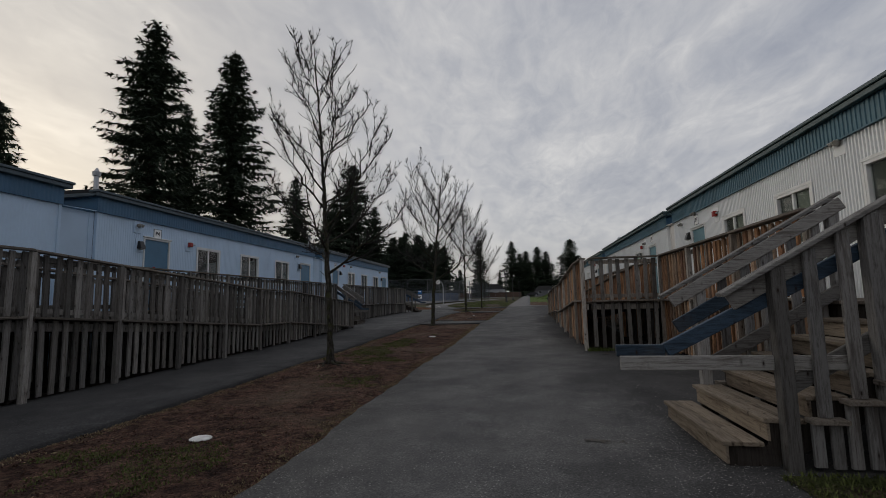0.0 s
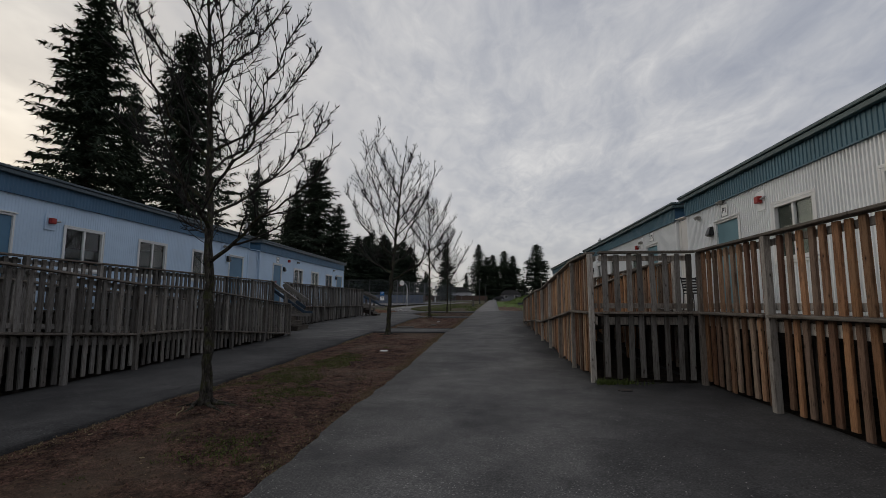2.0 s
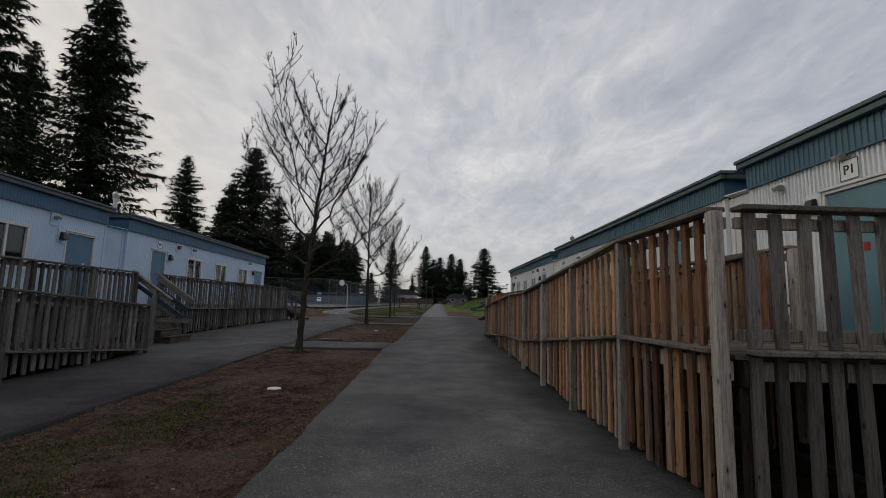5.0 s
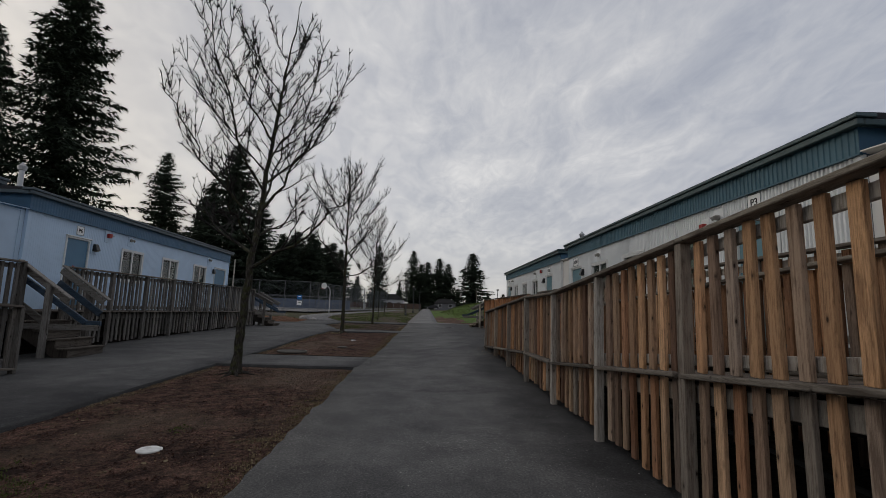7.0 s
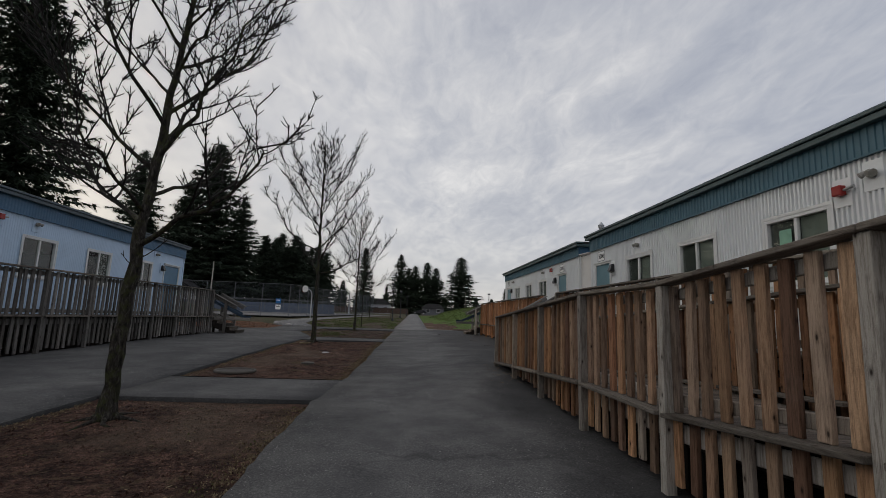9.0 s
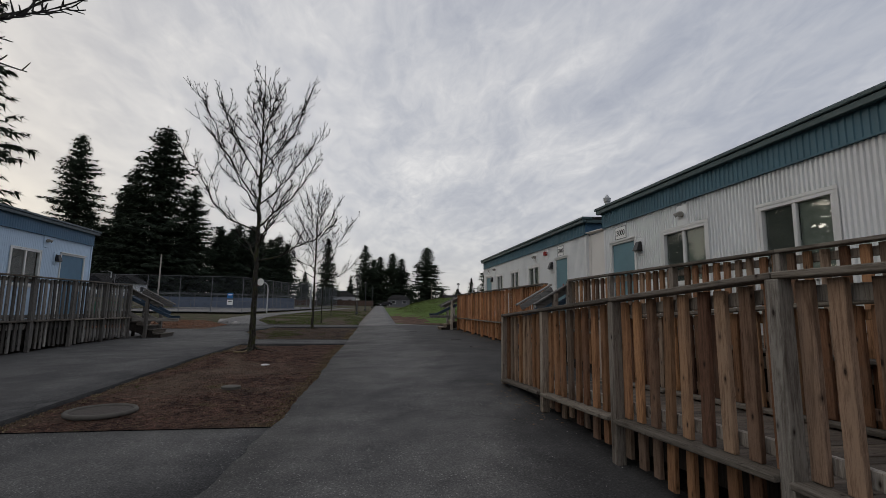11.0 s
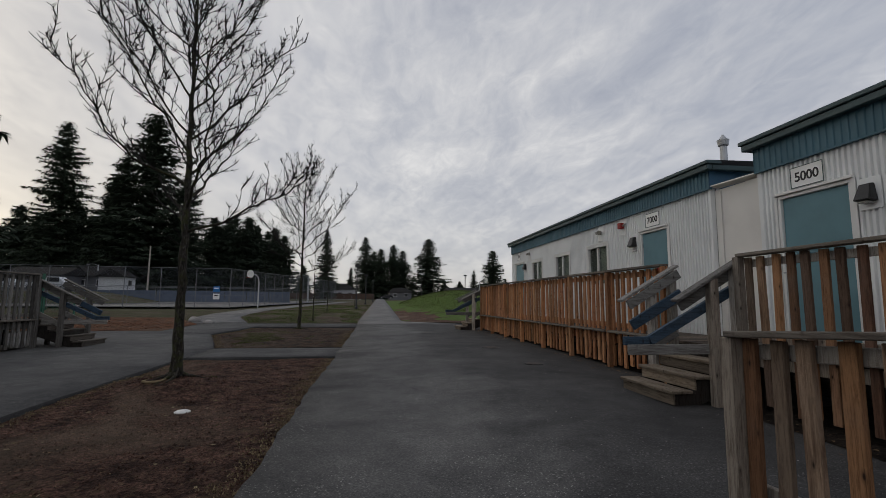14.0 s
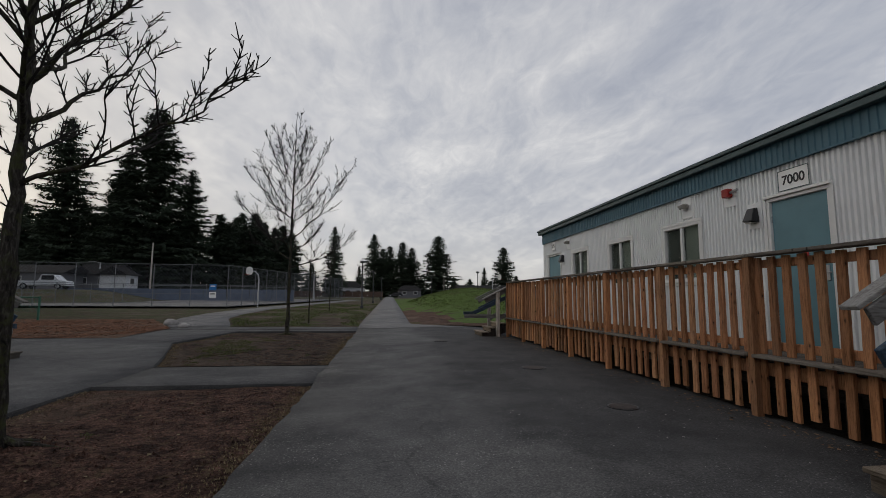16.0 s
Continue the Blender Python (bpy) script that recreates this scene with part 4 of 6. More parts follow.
rng = random.Random(5)


def railing(a, b, out, top, ledge, picket, post, label, gap=0.19, bay=1.775, skirt=True, cap=M_CAP_ALONG, foot=0.03, first=True, last=True):
    """A picket railing over a picketed skirt, from a to b (x, y); top and ledge give heights at both ends; out is the outward side."""
    a, b = Vector(a), Vector(b)
    n = (b - a).length
    f = (b - a) / n
    o = Vector((-f.y, f.x)) * out
    turn = Matrix.Rotation(math.atan2(o.y, o.x), 4, "Z")
    ob = thing("railing", (a.x, a.y, rise(a.x, a.y)), label, "railing", "deck railings")

    def P(d, z, off=0.0):
        p = a + f * d + o * off
        return (p.x, p.y, z)

    def T(d):
        return top[0] + (top[1] - top[0]) * d / n

    def L(d):
        return ledge[0] + (ledge[1] - ledge[0]) * d / n

    bays = max(1, round(n / bay))
    step = n / bays
    for i in range(bays + 1):
        if (i == 0 and not first) or (i == bays and not last):
            continue
        d = i * step
        p = a + f * d
        g = rise(p.x, p.y)
        me = post_mesh[id(post)]
        m = Matrix.Translation(P(d, g - 0.05, 0.045)) @ turn @ Matrix.Rotation(radians(rng.uniform(-0.6, 0.6)), 4, "Y") @ Matrix.Diagonal((1, 1, T(d) - 0.02 - g + 0.05, 1))
        piece("post", me, ob, m)
    for i in range(bays):
        d0, d1 = i * step + 0.003, (i + 1) * step - 0.003
        part("cap_board", beam(bmesh.new(), P(d0, T(d0), 0.03), P(d1, T(d1), 0.03), 0.15, 0.038), cap, ob)
        part("rail_board", beam(bmesh.new(), P(d0 + 0.02, T(d0) - 0.10, -0.045), P(d1 - 0.02, T(d1) - 0.10, -0.045), 0.038, 0.09), post, ob)
        if abs(L(d0) - rise(*P(d0, 0)[:2])) > 0.08:
            part("ledge_board", beam(bmesh.new(), P(d0 + 0.045, L(d0) + 0.02, 0.055), P(d1 - 0.045, L(d1) + 0.02, 0.055), 0.15, 0.038), cap, ob)
        part("rail_board", beam(bmesh.new(), P(d0 + 0.02, L(d0) + 0.14, -0.045), P(d1 - 0.02, L(d1) + 0.14, -0.045), 0.038, 0.09), post, ob)
        if skirt:
            gz = rise(*P(d1, 0)[:2])
            if L(d1) - gz > 0.35:
                part("rail_board", beam(bmesh.new(), P(d0 + 0.02, L(d0) - 0.12, -0.045), P(d1 - 0.02, L(d1) - 0.12, -0.045), 0.038, 0.14), post, ob)
    me = picket_mesh[id(picket)]
    k = int(n / gap)
    for i in range(k):
        d = (i + 0.5) * n / k
        near = abs(d / step - round(d / step)) * step
        if near < 0.055:
            continue
        lo, hi = L(d) + 0.045, T(d) - 0.025 - rng.uniform(0, 0.012)
        tilt = Matrix.Rotation(radians(rng.gauss(0, 0.7)), 4, "X") @ Matrix.Rotation(radians(rng.gauss(0, 2.0)), 4, "Z")
        piece("picket", me, ob, Matrix.Translation(P(d + rng.uniform(-0.012, 0.012), lo, rng.uniform(-0.004, 0.004))) @ turn @ tilt @ Matrix.Diagonal((1, rng.uniform(0.93, 1.05), hi - lo, 1)))
        if skirt:
            p = a + f * d
            g = rise(p.x, p.y) + foot + rng.uniform(0, 0.07)
            hi = L(d) - 0.012
            if hi - g > 0.1:
                piece("skirt_board", me, ob, Matrix.Translation(P(d + rng.uniform(-0.015, 0.015), g, -0.004 + rng.uniform(-0.004, 0.004))) @ turn @ tilt @ Matrix.Diagonal((1, rng.uniform(0.93, 1.05), hi - g, 1)))
    return ob


picket_mesh = {id(m): unit_board("picket", 0.089, 0.038, m) for m in (M_PICKET, M_PICKET_LOW, M_PICKET_DARK, M_CEDAR)}
post_mesh = {id(m): unit_board("post", 0.089, 0.089, m) for m in (M_POST, M_PICKET_DARK, M_CEDAR, M_PICKET)}
plank_mesh = {}


def decking(x0, x1, y0, y1, z0, z1, label):
    """Planks laid across, from y0 at z0 to y1 at z1, on joists."""
    ob = thing("deck", ((x0 + x1) / 2, y0, rise((x0 + x1) / 2, y0)), label, "deck", "plank decks")
    wide = round(abs(x1 - x0), 2)
    if wide not in plank_mesh:
        plank_mesh[wide] = mesh_of("plank", cube(-wide / 2, wide / 2, -0.069, 0.069, -0.038, 0, 0.004), M_PLANK)
    n = int((y1 - y0) / 0.145)
    pitch = math.atan2(z1 - z0, y1 - y0)
    for i in range(n):
        k = (i + 0.5) / n
        piece("plank", plank_mesh[wide], ob, Matrix.Translation(((x0 + x1) / 2, y0 + (y1 - y0) * k, z0 + (z1 - z0) * k)) @ Matrix.Rotation(pitch, 4, "X"))
    for xx in (min(x0, x1) + 0.08, (x0 + x1) / 2, max(x0, x1) - 0.08):
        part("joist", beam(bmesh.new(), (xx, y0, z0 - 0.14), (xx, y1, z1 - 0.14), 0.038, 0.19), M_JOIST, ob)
    k = max(1, round((y1 - y0) / 2.4))
    for i in range(k + 1):
        yy = y0 + 0.1 + (y1 - y0 - 0.2) * i / k
        zz = z0 + (z1 - z0) * (yy - y0) / (y1 - y0) - 0.24
        for xx in (min(x0, x1) + 0.15, max(x0, x1) - 0.15):
            g = rise(xx, yy)
            if zz - g > 0.12:
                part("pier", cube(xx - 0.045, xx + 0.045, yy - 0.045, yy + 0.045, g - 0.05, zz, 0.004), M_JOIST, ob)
    return ob


def staircase(x0, s, y0, y1, z1, n, run, wood_, label, slats=0.0, rail=1.04, level=1, step=None):
    """Plank stairs that climb from x0 towards s; the sides are at y0 and y1."""
    g = rise(x0, (y0 + y1) / 2)
    h = (z1 - g) / n
    ob = thing("stairs", (x0, (y0 + y1) / 2, g), label, "stairs", "plank stairs")
    xt = x0 + s * run * (n - 1)
    for i in range(n - 1):
        z = g + h * (i + 1)
        xa = x0 + s * run * i
        for k in range(2):
            c = xa + s * run * (k + 0.5) / 2
            part("tread", cube(c - run / 4 + 0.004, c + run / 4 - 0.004, y0 + 0.02 + rng.uniform(-0.01, 0.01), y1 - 0.02 + rng.uniform(-0.01, 0.01), z - 0.038, z, 0.006), step or M_TREAD, ob)
        part("riser", cube(xa + s * 0.035, xa + s * 0.06, y0 + 0.05, y1 - 0.05, z - h + (0.002 if i else 0.0), z - 0.04, 0.003), step or M_TREAD, ob)
    for yy in (y0 + 0.09, (y0 + y1) / 2, y1 - 0.09):                # stepped carriages below the treads
        cut = bmesh.new()
        line = [(x0 + s * 0.065, g - 0.02)]
        for i in range(n - 1):
            line += [(x0 + s * (run * i + 0.065), g + h * (i + 1) - 0.042), (x0 + s * (run * (i + 1) + 0.06), g + h * (i + 1) - 0.042)]
        line += [(x0 + s * (run * (n - 1) + 0.06), z1 - h - 0.30), (x0 + s * (run * 1.3), g - 0.02)]
        face = cut.faces.new([cut.verts.new((a, yy - 0.02, c)) for a, c in line])
        side = bmesh.ops.extrude_face_region(cut, geom=[face])["geom"]
        bmesh.ops.translate(cut, vec=(0, 0.04, 0), verts=[v for v in side if isinstance(v, bmesh.types.BMVert)])
        bmesh.ops.recalc_face_normals(cut, faces=cut.faces)
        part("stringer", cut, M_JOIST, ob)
    slope = h / run
    along = M_DARK_RAIL if wood_ is M_PICKET_DARK else M_STAIR_RAIL
    for e, yy in ((-1, y0 - 0.02), (1, y1 + 0.02)):
        posts = [x0 + s * 0.55 * run / 0.28, xt + s * 0.03] if n <= 5 else [x0 + s * 0.5, (x0 + s * 0.5 + xt) / 2, xt + s * 0.03]
        base = lambda xx: g + h + slope * s * (xx - x0)
        for xx in posts:
            gg = rise(xx, yy)
            part("post", cube(xx - 0.055, xx + 0.055, yy - 0.055, yy + 0.055, gg - 0.04, base(xx) + rail - 0.02, 0.006), wood_, ob)
        xa, xb = x0 + s * 0.06, xt + s * 0.12
        part("cap_board", beam(bmesh.new(), (xa, yy, base(xa) + rail), (xb, yy, base(xb) + rail), 0.14, 0.038), along, ob)
        part("rail_board", beam(bmesh.new(), (xa + s * 0.1, yy - e * 0.06, base(xa + s * 0.1) + rail - 0.12), (xb, yy - e * 0.06, base(xb) + rail - 0.12), 0.038, 0.14), along, ob)
        part("rail_board", beam(bmesh.new(), (posts[0], yy - e * 0.075, base(posts[0]) + 0.12), (posts[-1], yy - e * 0.075, base(posts[-1]) + 0.12), 0.038, 0.14), along, ob)
        if slats:
            d = slats
            while posts[0] * s + d < posts[-1] * s - 0.05:
                xx = posts[0] + s * d
                foot_z = base(xx) - 0.22
                part("baluster", cube(xx - 0.05, xx + 0.05, yy + e * 0.03, yy - e * 0.008, foot_z, base(xx) + rail - 0.03, 0.005), wood_, ob)
                gg = rise(xx, yy)
                if foot_z - gg > 0.12:
                    part("ledge_board", cube(xx - 0.135, xx + 0.13, yy + e * 0.10, yy - e * 0.03, foot_z - 0.042, foot_z - 0.003, 0.005), M_CAP_ALONG, ob)
                    for q in (-0.065, 0.07):
                        part("skirt_board", cube(xx + q - 0.042, xx + q + 0.042, yy + e * 0.02, yy - e * 0.018, gg + 0.02 + 0.03 * rng.random(), foot_z - 0.045, 0.005), wood_, ob)
                d += slats
        iy = yy - e * 0.10
        drop = 0.36
        if e * level < 0:                      # this side's handrail runs on level at its foot
            xl, xe = (x0 - s * 0.38, x0 - s * 0.78) if slats else (x0 - s * 0.24, x0 - s * 0.56)
            zl = base(xl) + rail - drop + (0.15 if slats else 0.05)
            part("handrail", beam(bmesh.new(), (xl + s * 0.01, iy, zl), (xb, iy, base(xb) + rail - drop), 0.06, 0.12), M_RAIL_BLUE, ob, "blue painted lower handrail")
            part("handrail", beam(bmesh.new(), (xe, iy, zl), (xl, iy, zl), 0.06, 0.10), M_RAIL_BLUE, ob, "level end of the handrail")
            part("rail_board", beam(bmesh.new(), (xe + s * 0.02, iy + e * 0.055, zl - 0.10), (posts[0] + s * 0.5, iy + e * 0.055, zl - 0.10), 0.038, 0.12), along, ob)
        else:
            xl = x0 + s * 0.18
            part("handrail", beam(bmesh.new(), (xl, iy, base(xl) + rail - drop - 0.06), (xb, iy, base(xb) + rail - drop - 0.06), 0.05, 0.15), M_RAIL_BLUE, ob, "blue painted lower handrail")
    return ob


T_DECK = 2.5
# right side: ramp with its landing, near deck, middle deck, cedar deck
decking(1.68, 3.3, 12.1, 14.0, DECK, DECK, "weathered plank landing at the head of the ramp")
decking(1.68, 3.25, 14.0, 19.3, DECK, 0.99, "weathered plank ramp from the landing to the rest")
decking(1.68, 3.25, 19.3, 21.1, 0.99, 0.99, "weathered plank resting place half way down the ramp")
decking(1.68, 3.25, 21.1, 26.3, 0.99, 0.74, "weathered plank ramp down to the lane")
decking(3.45, 5.28, 2.0, 17.0, DECK, DECK, "weathered plank deck along the first classroom")
decking(3.9, 5.28, 17.0, 43.0, DECK + 0.02, DECK + 0.02, "weathered plank deck along the far classrooms")
railing((1.63, 12.12), (1.63, 13.9), 1, (T_DECK, T_DECK), (DECK, DECK), M_PICKET_LOW, M_POST, "weathered brown picket railing round the ramp landing", last=False)
railing((1.63, 13.9), (1.63, 19.3), 1, (T_DECK, 2.08), (DECK - 0.01, 0.99), M_PICKET, M_POST, "sloping picket railing of mixed grey and brown boards", last=False)
railing((1.63, 19.3), (1.63, 21.1), 1, (2.08, 2.08), (0.99, 0.99), M_PICKET, M_POST, "level picket railing at the rest of the ramp", last=False)
railing((1.63, 21.1), (1.63, 26.4), 1, (2.08, 1.79), (0.99, 0.745), M_PICKET_LOW, M_POST, "lower sloping picket railing down to the lane")
railing((1.72, 12.1), (3.36, 12.1), -1, (T_DECK, T_DECK), (DECK, DECK), M_PICKET_DARK, M_POST, "dark weathered picket railing across the landing end", first=False, last=False)
railing((3.43, 6.1), (3.43, 12.0), 1, (T_DECK, T_DECK), (DECK, DECK), M_PICKET_LOW, M_POST, "reddish brown picket railing along the near deck")
railing((3.43, -1.0), (3.43, 4.15), 1, (T_DECK, T_DECK), (DECK, DECK), M_PICKET_DARK, M_POST, "dark picket railing beside the first stairs")
railing((3.3, 14.0), (3.3, 26.3), 1, (T_DECK - 0.08, 1.75), (DECK - 0.08, 0.76), M_PICKET_LOW, M_PICKET, "inner picket railing of the ramp", skirt=False, gap=0.145)
railing((3.87, 14.2), (3.87, 28.85), 1, (2.54, 2.57), (DECK + 0.02, DECK + 0.02), M_PICKET_LOW, M_POST, "brown picket railing along the middle deck")
railing((3.87, 30.35), (3.87, 42.3), 1, (2.57, 2.64), (DECK + 0.02, DECK + 0.04), M_CEDAR, M_CEDAR, "new orange cedar picket railing with plank skirt")
staircase(1.6, 1, 4.3, 5.95, DECK, 7, 0.325, M_STAIR, "weathered plank stairs with steep grey handrails", slats=0.26, rail=1.16)
staircase(2.95, 1, 28.98, 30.2, DECK + 0.02, 4, 0.29, M_POST, "short plank stairs with blue lower handrails")
staircase(2.95, 1, 42.4, 43.6, DECK + 0.04, 4, 0.29, M_POST, "far plank stairs beside the cedar railing")
# left side
decking(-9.2, -7.76, -3.0, 6.2, DECK, DECK, "shaded plank landing on the footway side")
decking(-9.1, -7.76, 6.2, 13.05, DECK, 0.93, "shaded plank ramp from the landing to the rest")
decking(-9.1, -7.76, 13.05, 14.8, 0.93, 0.93, "shaded plank resting place on the ramp")
decking(-9.1, -7.76, 14.8, 20.8, 0.93, 0.46, "shaded plank ramp down to the footway")
decking(-10.7, -9.3, -3.0, 23.0, DECK, DECK, "plank deck along the blue classrooms")
decking(-10.7, -9.3, 23.0, 38.6, DECK + 0.03, DECK + 0.03, "plank deck along the farther blue classroom")
railing((-7.7, -2.5), (-7.7, 6.3), -1, (2.47, 2.47), (DECK - 0.04, DECK - 0.04), M_PICKET_DARK, M_PICKET_DARK, "dark weathered picket railing above the footway", last=False)
railing((-7.7, 6.3), (-7.7, 13.05), -1, (2.46, 2.0), (DECK - 0.05, 0.92), M_PICKET_DARK, M_PICKET_DARK, "dark picket railing sloping down with the ramp", last=False)
railing((-7.7, 13.05), (-7.7, 14.8), -1, (2.0, 1.98), (0.92, 0.92), M_PICKET_DARK, M_PICKET_DARK, "dark level picket railing at the ramp rest", last=False)
railing((-7.7, 14.8), (-7.7, 20.9), -1, (1.98, 1.57), (0.92, 0.46), M_PICKET_DARK, M_PICKET_DARK, "lower dark picket railing ending at the footway")
railing((-9.25, 6.5), (-9.25, 22.75), -1, (2.5, 2.52), (DECK, DECK), M_PICKET_DARK, M_PICKET_DARK, "dark picket railing along the blue classroom deck")
railing((-9.3, 24.2), (-9.3, 37.6), -1, (2.54, 2.62), (DECK, DECK), M_PICKET_DARK, M_PICKET_DARK, "dark picket railing with plank skirt by the footway")
railing((-9.05, -2.5), (-9.05, 6.3), -1, (2.40, 2.40), (DECK - 0.04, DECK - 0.04), M_PICKET_DARK, M_PICKET_DARK, "dark inner picket railing beside the level deck", skirt=False, gap=0.19, last=False)
railing((-9.05, 6.3), (-9.05, 13.05), -1, (2.38, 1.92), (DECK - 0.05, 0.92), M_PICKET_DARK, M_PICKET_DARK, "dark inner picket railing of the upper ramp", skirt=False, gap=0.19, last=False)
railing((-9.05, 13.05), (-9.05, 20.7), -1, (1.92, 1.50), (0.92, 0.48), M_PICKET_DARK, M_PICKET_DARK, "dark inner picket railing of the lower ramp", skirt=False, gap=0.19)
staircase(-8.1, -1, 22.85, 24.1, DECK + 0.02, 5, 0.285, M_PICKET_DARK, "dark plank stairs up to the blue classroom", step=M_TREAD_DARK)
staircase(-8.15, -1, 37.75, 38.95, DECK + 0.03, 5, 0.285, M_PICKET_DARK, "dark plank stairs at the deck end", step=M_TREAD_DARK)


# ---------------------------------------------------------------- street trees
def bare_tree(x, y, high, spread, seed, label, lean=(0.0, 0.0), stem=0.085, clear_=2.0, limbs=22):
    """A young maple in winter: one leader, limbs that sweep out and then up, forked twigs with short spurs."""
    r = random.Random(seed)
    g = rise(x, y) - 0.06 + root_mound(x, y)
    ob = thing("bare_tree", (x, y, g), label, "tree", "street trees")
    trunk, twigs = bmesh.new(), bmesh.new()

    def shoot(bm, p, d, length, rad, sides, segs, up, wild, tip=0.3):
        pts, rads = [Vector(p)], [rad]
        d = Vector(d).normalized()
        for i in range(segs):
            d = (d + Vector((r.gauss(0, wild), r.gauss(0, wild), r.gauss(0, wild * 0.6) + up))).normalized()
            pts.append(pts[-1] + d * (length / segs))
            rads.append(rad * (1 - (1 - tip) * (i + 1) / segs))
        tube(bm, pts, rads, sides, False)
        return pts, rads

    base, rads, n = [Vector((x, y, g - 0.05)), Vector((x, y, g + 0.07)), Vector((x, y, g + 0.2))], [stem * 1.6, stem * 1.25, stem * 1.08], 42
    for i in range(1, n + 1):
        k = i / n
        sway = 0.011 * stem / 0.085
        base.append(Vector((x + lean[0] * k ** 1.35 + r.gauss(0, sway), y + lean[1] * k + r.gauss(0, sway), g + 0.2 + (high - 0.2) * k)))
        rads.append(max(0.006, stem * (1.0 - 0.93 * k ** 0.85) * r.uniform(0.90, 1.13)))
    tube(trunk, base, rads, 10)

    def stem_at(z):
        for i in range(len(base) - 1):
            if base[i].z <= z <= base[i + 1].z:
                q = (z - base[i].z) / max(1e-6, base[i + 1].z - base[i].z)
                return base[i].lerp(base[i + 1], q), rads[i] + (rads[i + 1] - rads[i]) * q
        return base[-1], rads[-1]

    def spurs(pts, per_metre, lo, hi, thick):
        total = sum((q - p).length for p, q in zip(pts, pts[1:]))
        for _ in range(int(per_metre * total) + 1):
            w = r.randint(1, len(pts) - 1)
            p = pts[w - 1].lerp(pts[w], r.random())
            along = (pts[w] - pts[w - 1]).normalized()
            side = along.cross(Vector((r.gauss(0, 1), r.gauss(0, 1), r.gauss(0, 1)))).normalized()
            for e in (1, -1):                                      # buds stand in pairs
                if e > 0 or r.random() < 0.45:
                    shoot(twigs, p, along * 0.55 + side * e * 0.8 + Vector((0, 0, 0.25)), r.uniform(lo, hi), thick, 3, 2, 0.12, 0.1, 0.6)

    for i in range(limbs):
        k = (i + r.uniform(0.0, 0.8)) / limbs
        z = g + clear_ + (high * 0.86 - clear_) * k
        p, rad0 = stem_at(z)
        ang = i * 2.39996 + r.uniform(-0.45, 0.45)
        reach = spread * (1.0 - 0.8 * k ** 1.3) * r.uniform(0.78, 1.18)
        gain = reach * r.uniform(0.6, 1.25) * (1 + 0.8 * k) * (0.55 + 0.6 * min(1.0, k * 3.5))
        gain = min(gain, high * 0.97 - (z - g))
        tip_ = p + Vector((math.cos(ang) * reach, math.sin(ang) * reach, gain))
        elbow = p + Vector((math.cos(ang) * reach * 0.62, math.sin(ang) * reach * 0.62, gain * r.uniform(0.30, 0.46)))
        pts, rd = [], []
        rad = min(rad0 * 0.62, stem * 0.50 * (1 - 0.5 * k)) * r.uniform(0.8, 1.1)
        m = 12
        drift = Vector((0, 0, 0))
        for j in range(m + 1):
            q = j / m
            drift = drift * 0.75 + Vector((r.gauss(0, 1), r.gauss(0, 1), r.gauss(0, 0.8))) * reach * 0.027
            pts.append(p * (1 - q) ** 2 + elbow * 2 * q * (1 - q) + tip_ * q * q + drift * min(1.0, q * 3))
            rd.append(max(0.0095, rad * (1 - 0.84 * q ** 0.8)))
        tube(trunk, pts, rd, 6, False)
        length = sum((b - a).length for a, b in zip(pts, pts[1:]))
        spurs(pts[3:], 8, 0.05, 0.17, 0.0085)
        count = max(3, int(length * 4.6))
        for j in range(count):
            q = 0.16 + 0.8 * (j + r.uniform(0.1, 0.9)) / count
            f = q * m
            w = min(m - 1, int(f))
            at = pts[w].lerp(pts[w + 1], f - w)
            along = (pts[w + 1] - pts[w]).normalized()
            flat_ = along.cross(Vector((0, 0, 1))).normalized()
            e = 1 if j % 2 else -1
            d = along * 0.85 + flat_ * e * r.uniform(0.45, 0.95) + Vector((0, 0, r.uniform(-0.1, 0.45)))
            sl = length * r.uniform(0.22, 0.42) * (1.1 - 0.62 * q)
            sp, _ = shoot(twigs, at, d, sl, max(0.010, rd[w] * 0.62), 4, 7, 0.07, 0.085, 0.5)
            spurs(sp[1:], 7, 0.05, 0.15, 0.0075)
            for t in range(max(1, int(sl * 4.5))):
                w2 = r.randint(2, len(sp) - 1)
                al = (sp[w2] - sp[w2 - 1]).normalized()
                sd = al.cross(Vector((r.gauss(0, 1), r.gauss(0, 1), r.gauss(0, 1)))).normalized()
                tp, _ = shoot(twigs, sp[w2], al + sd * 0.75 + Vector((0, 0, 0.2)), sl * r.uniform(0.25, 0.5), 0.0088, 3, 4, 0.09, 0.09, 0.6)
                spurs(tp, 6, 0.04, 0.11, 0.0065)
    for i in range(16):                       # thin water shoots from the stem
        p, rad0 = stem_at(g + clear_ * 0.85 + (high * 0.93 - clear_) * r.random())
        ang = r.uniform(0, 6.28)
        sp, _ = shoot(twigs, p, (math.cos(ang), math.sin(ang), r.uniform(0.3, 1.2)), r.uniform(0.2, 0.6), 0.0075, 4, 4, 0.08, 0.12, 0.5)
        spurs(sp, 6, 0.04, 0.1, 0.005)
    part("trunk", trunk, M_BARK, ob, "dark furrowed bark with moss", True)
    part("crown", twigs, M_TWIG, ob, "fine bare winter twigs")
    return ob


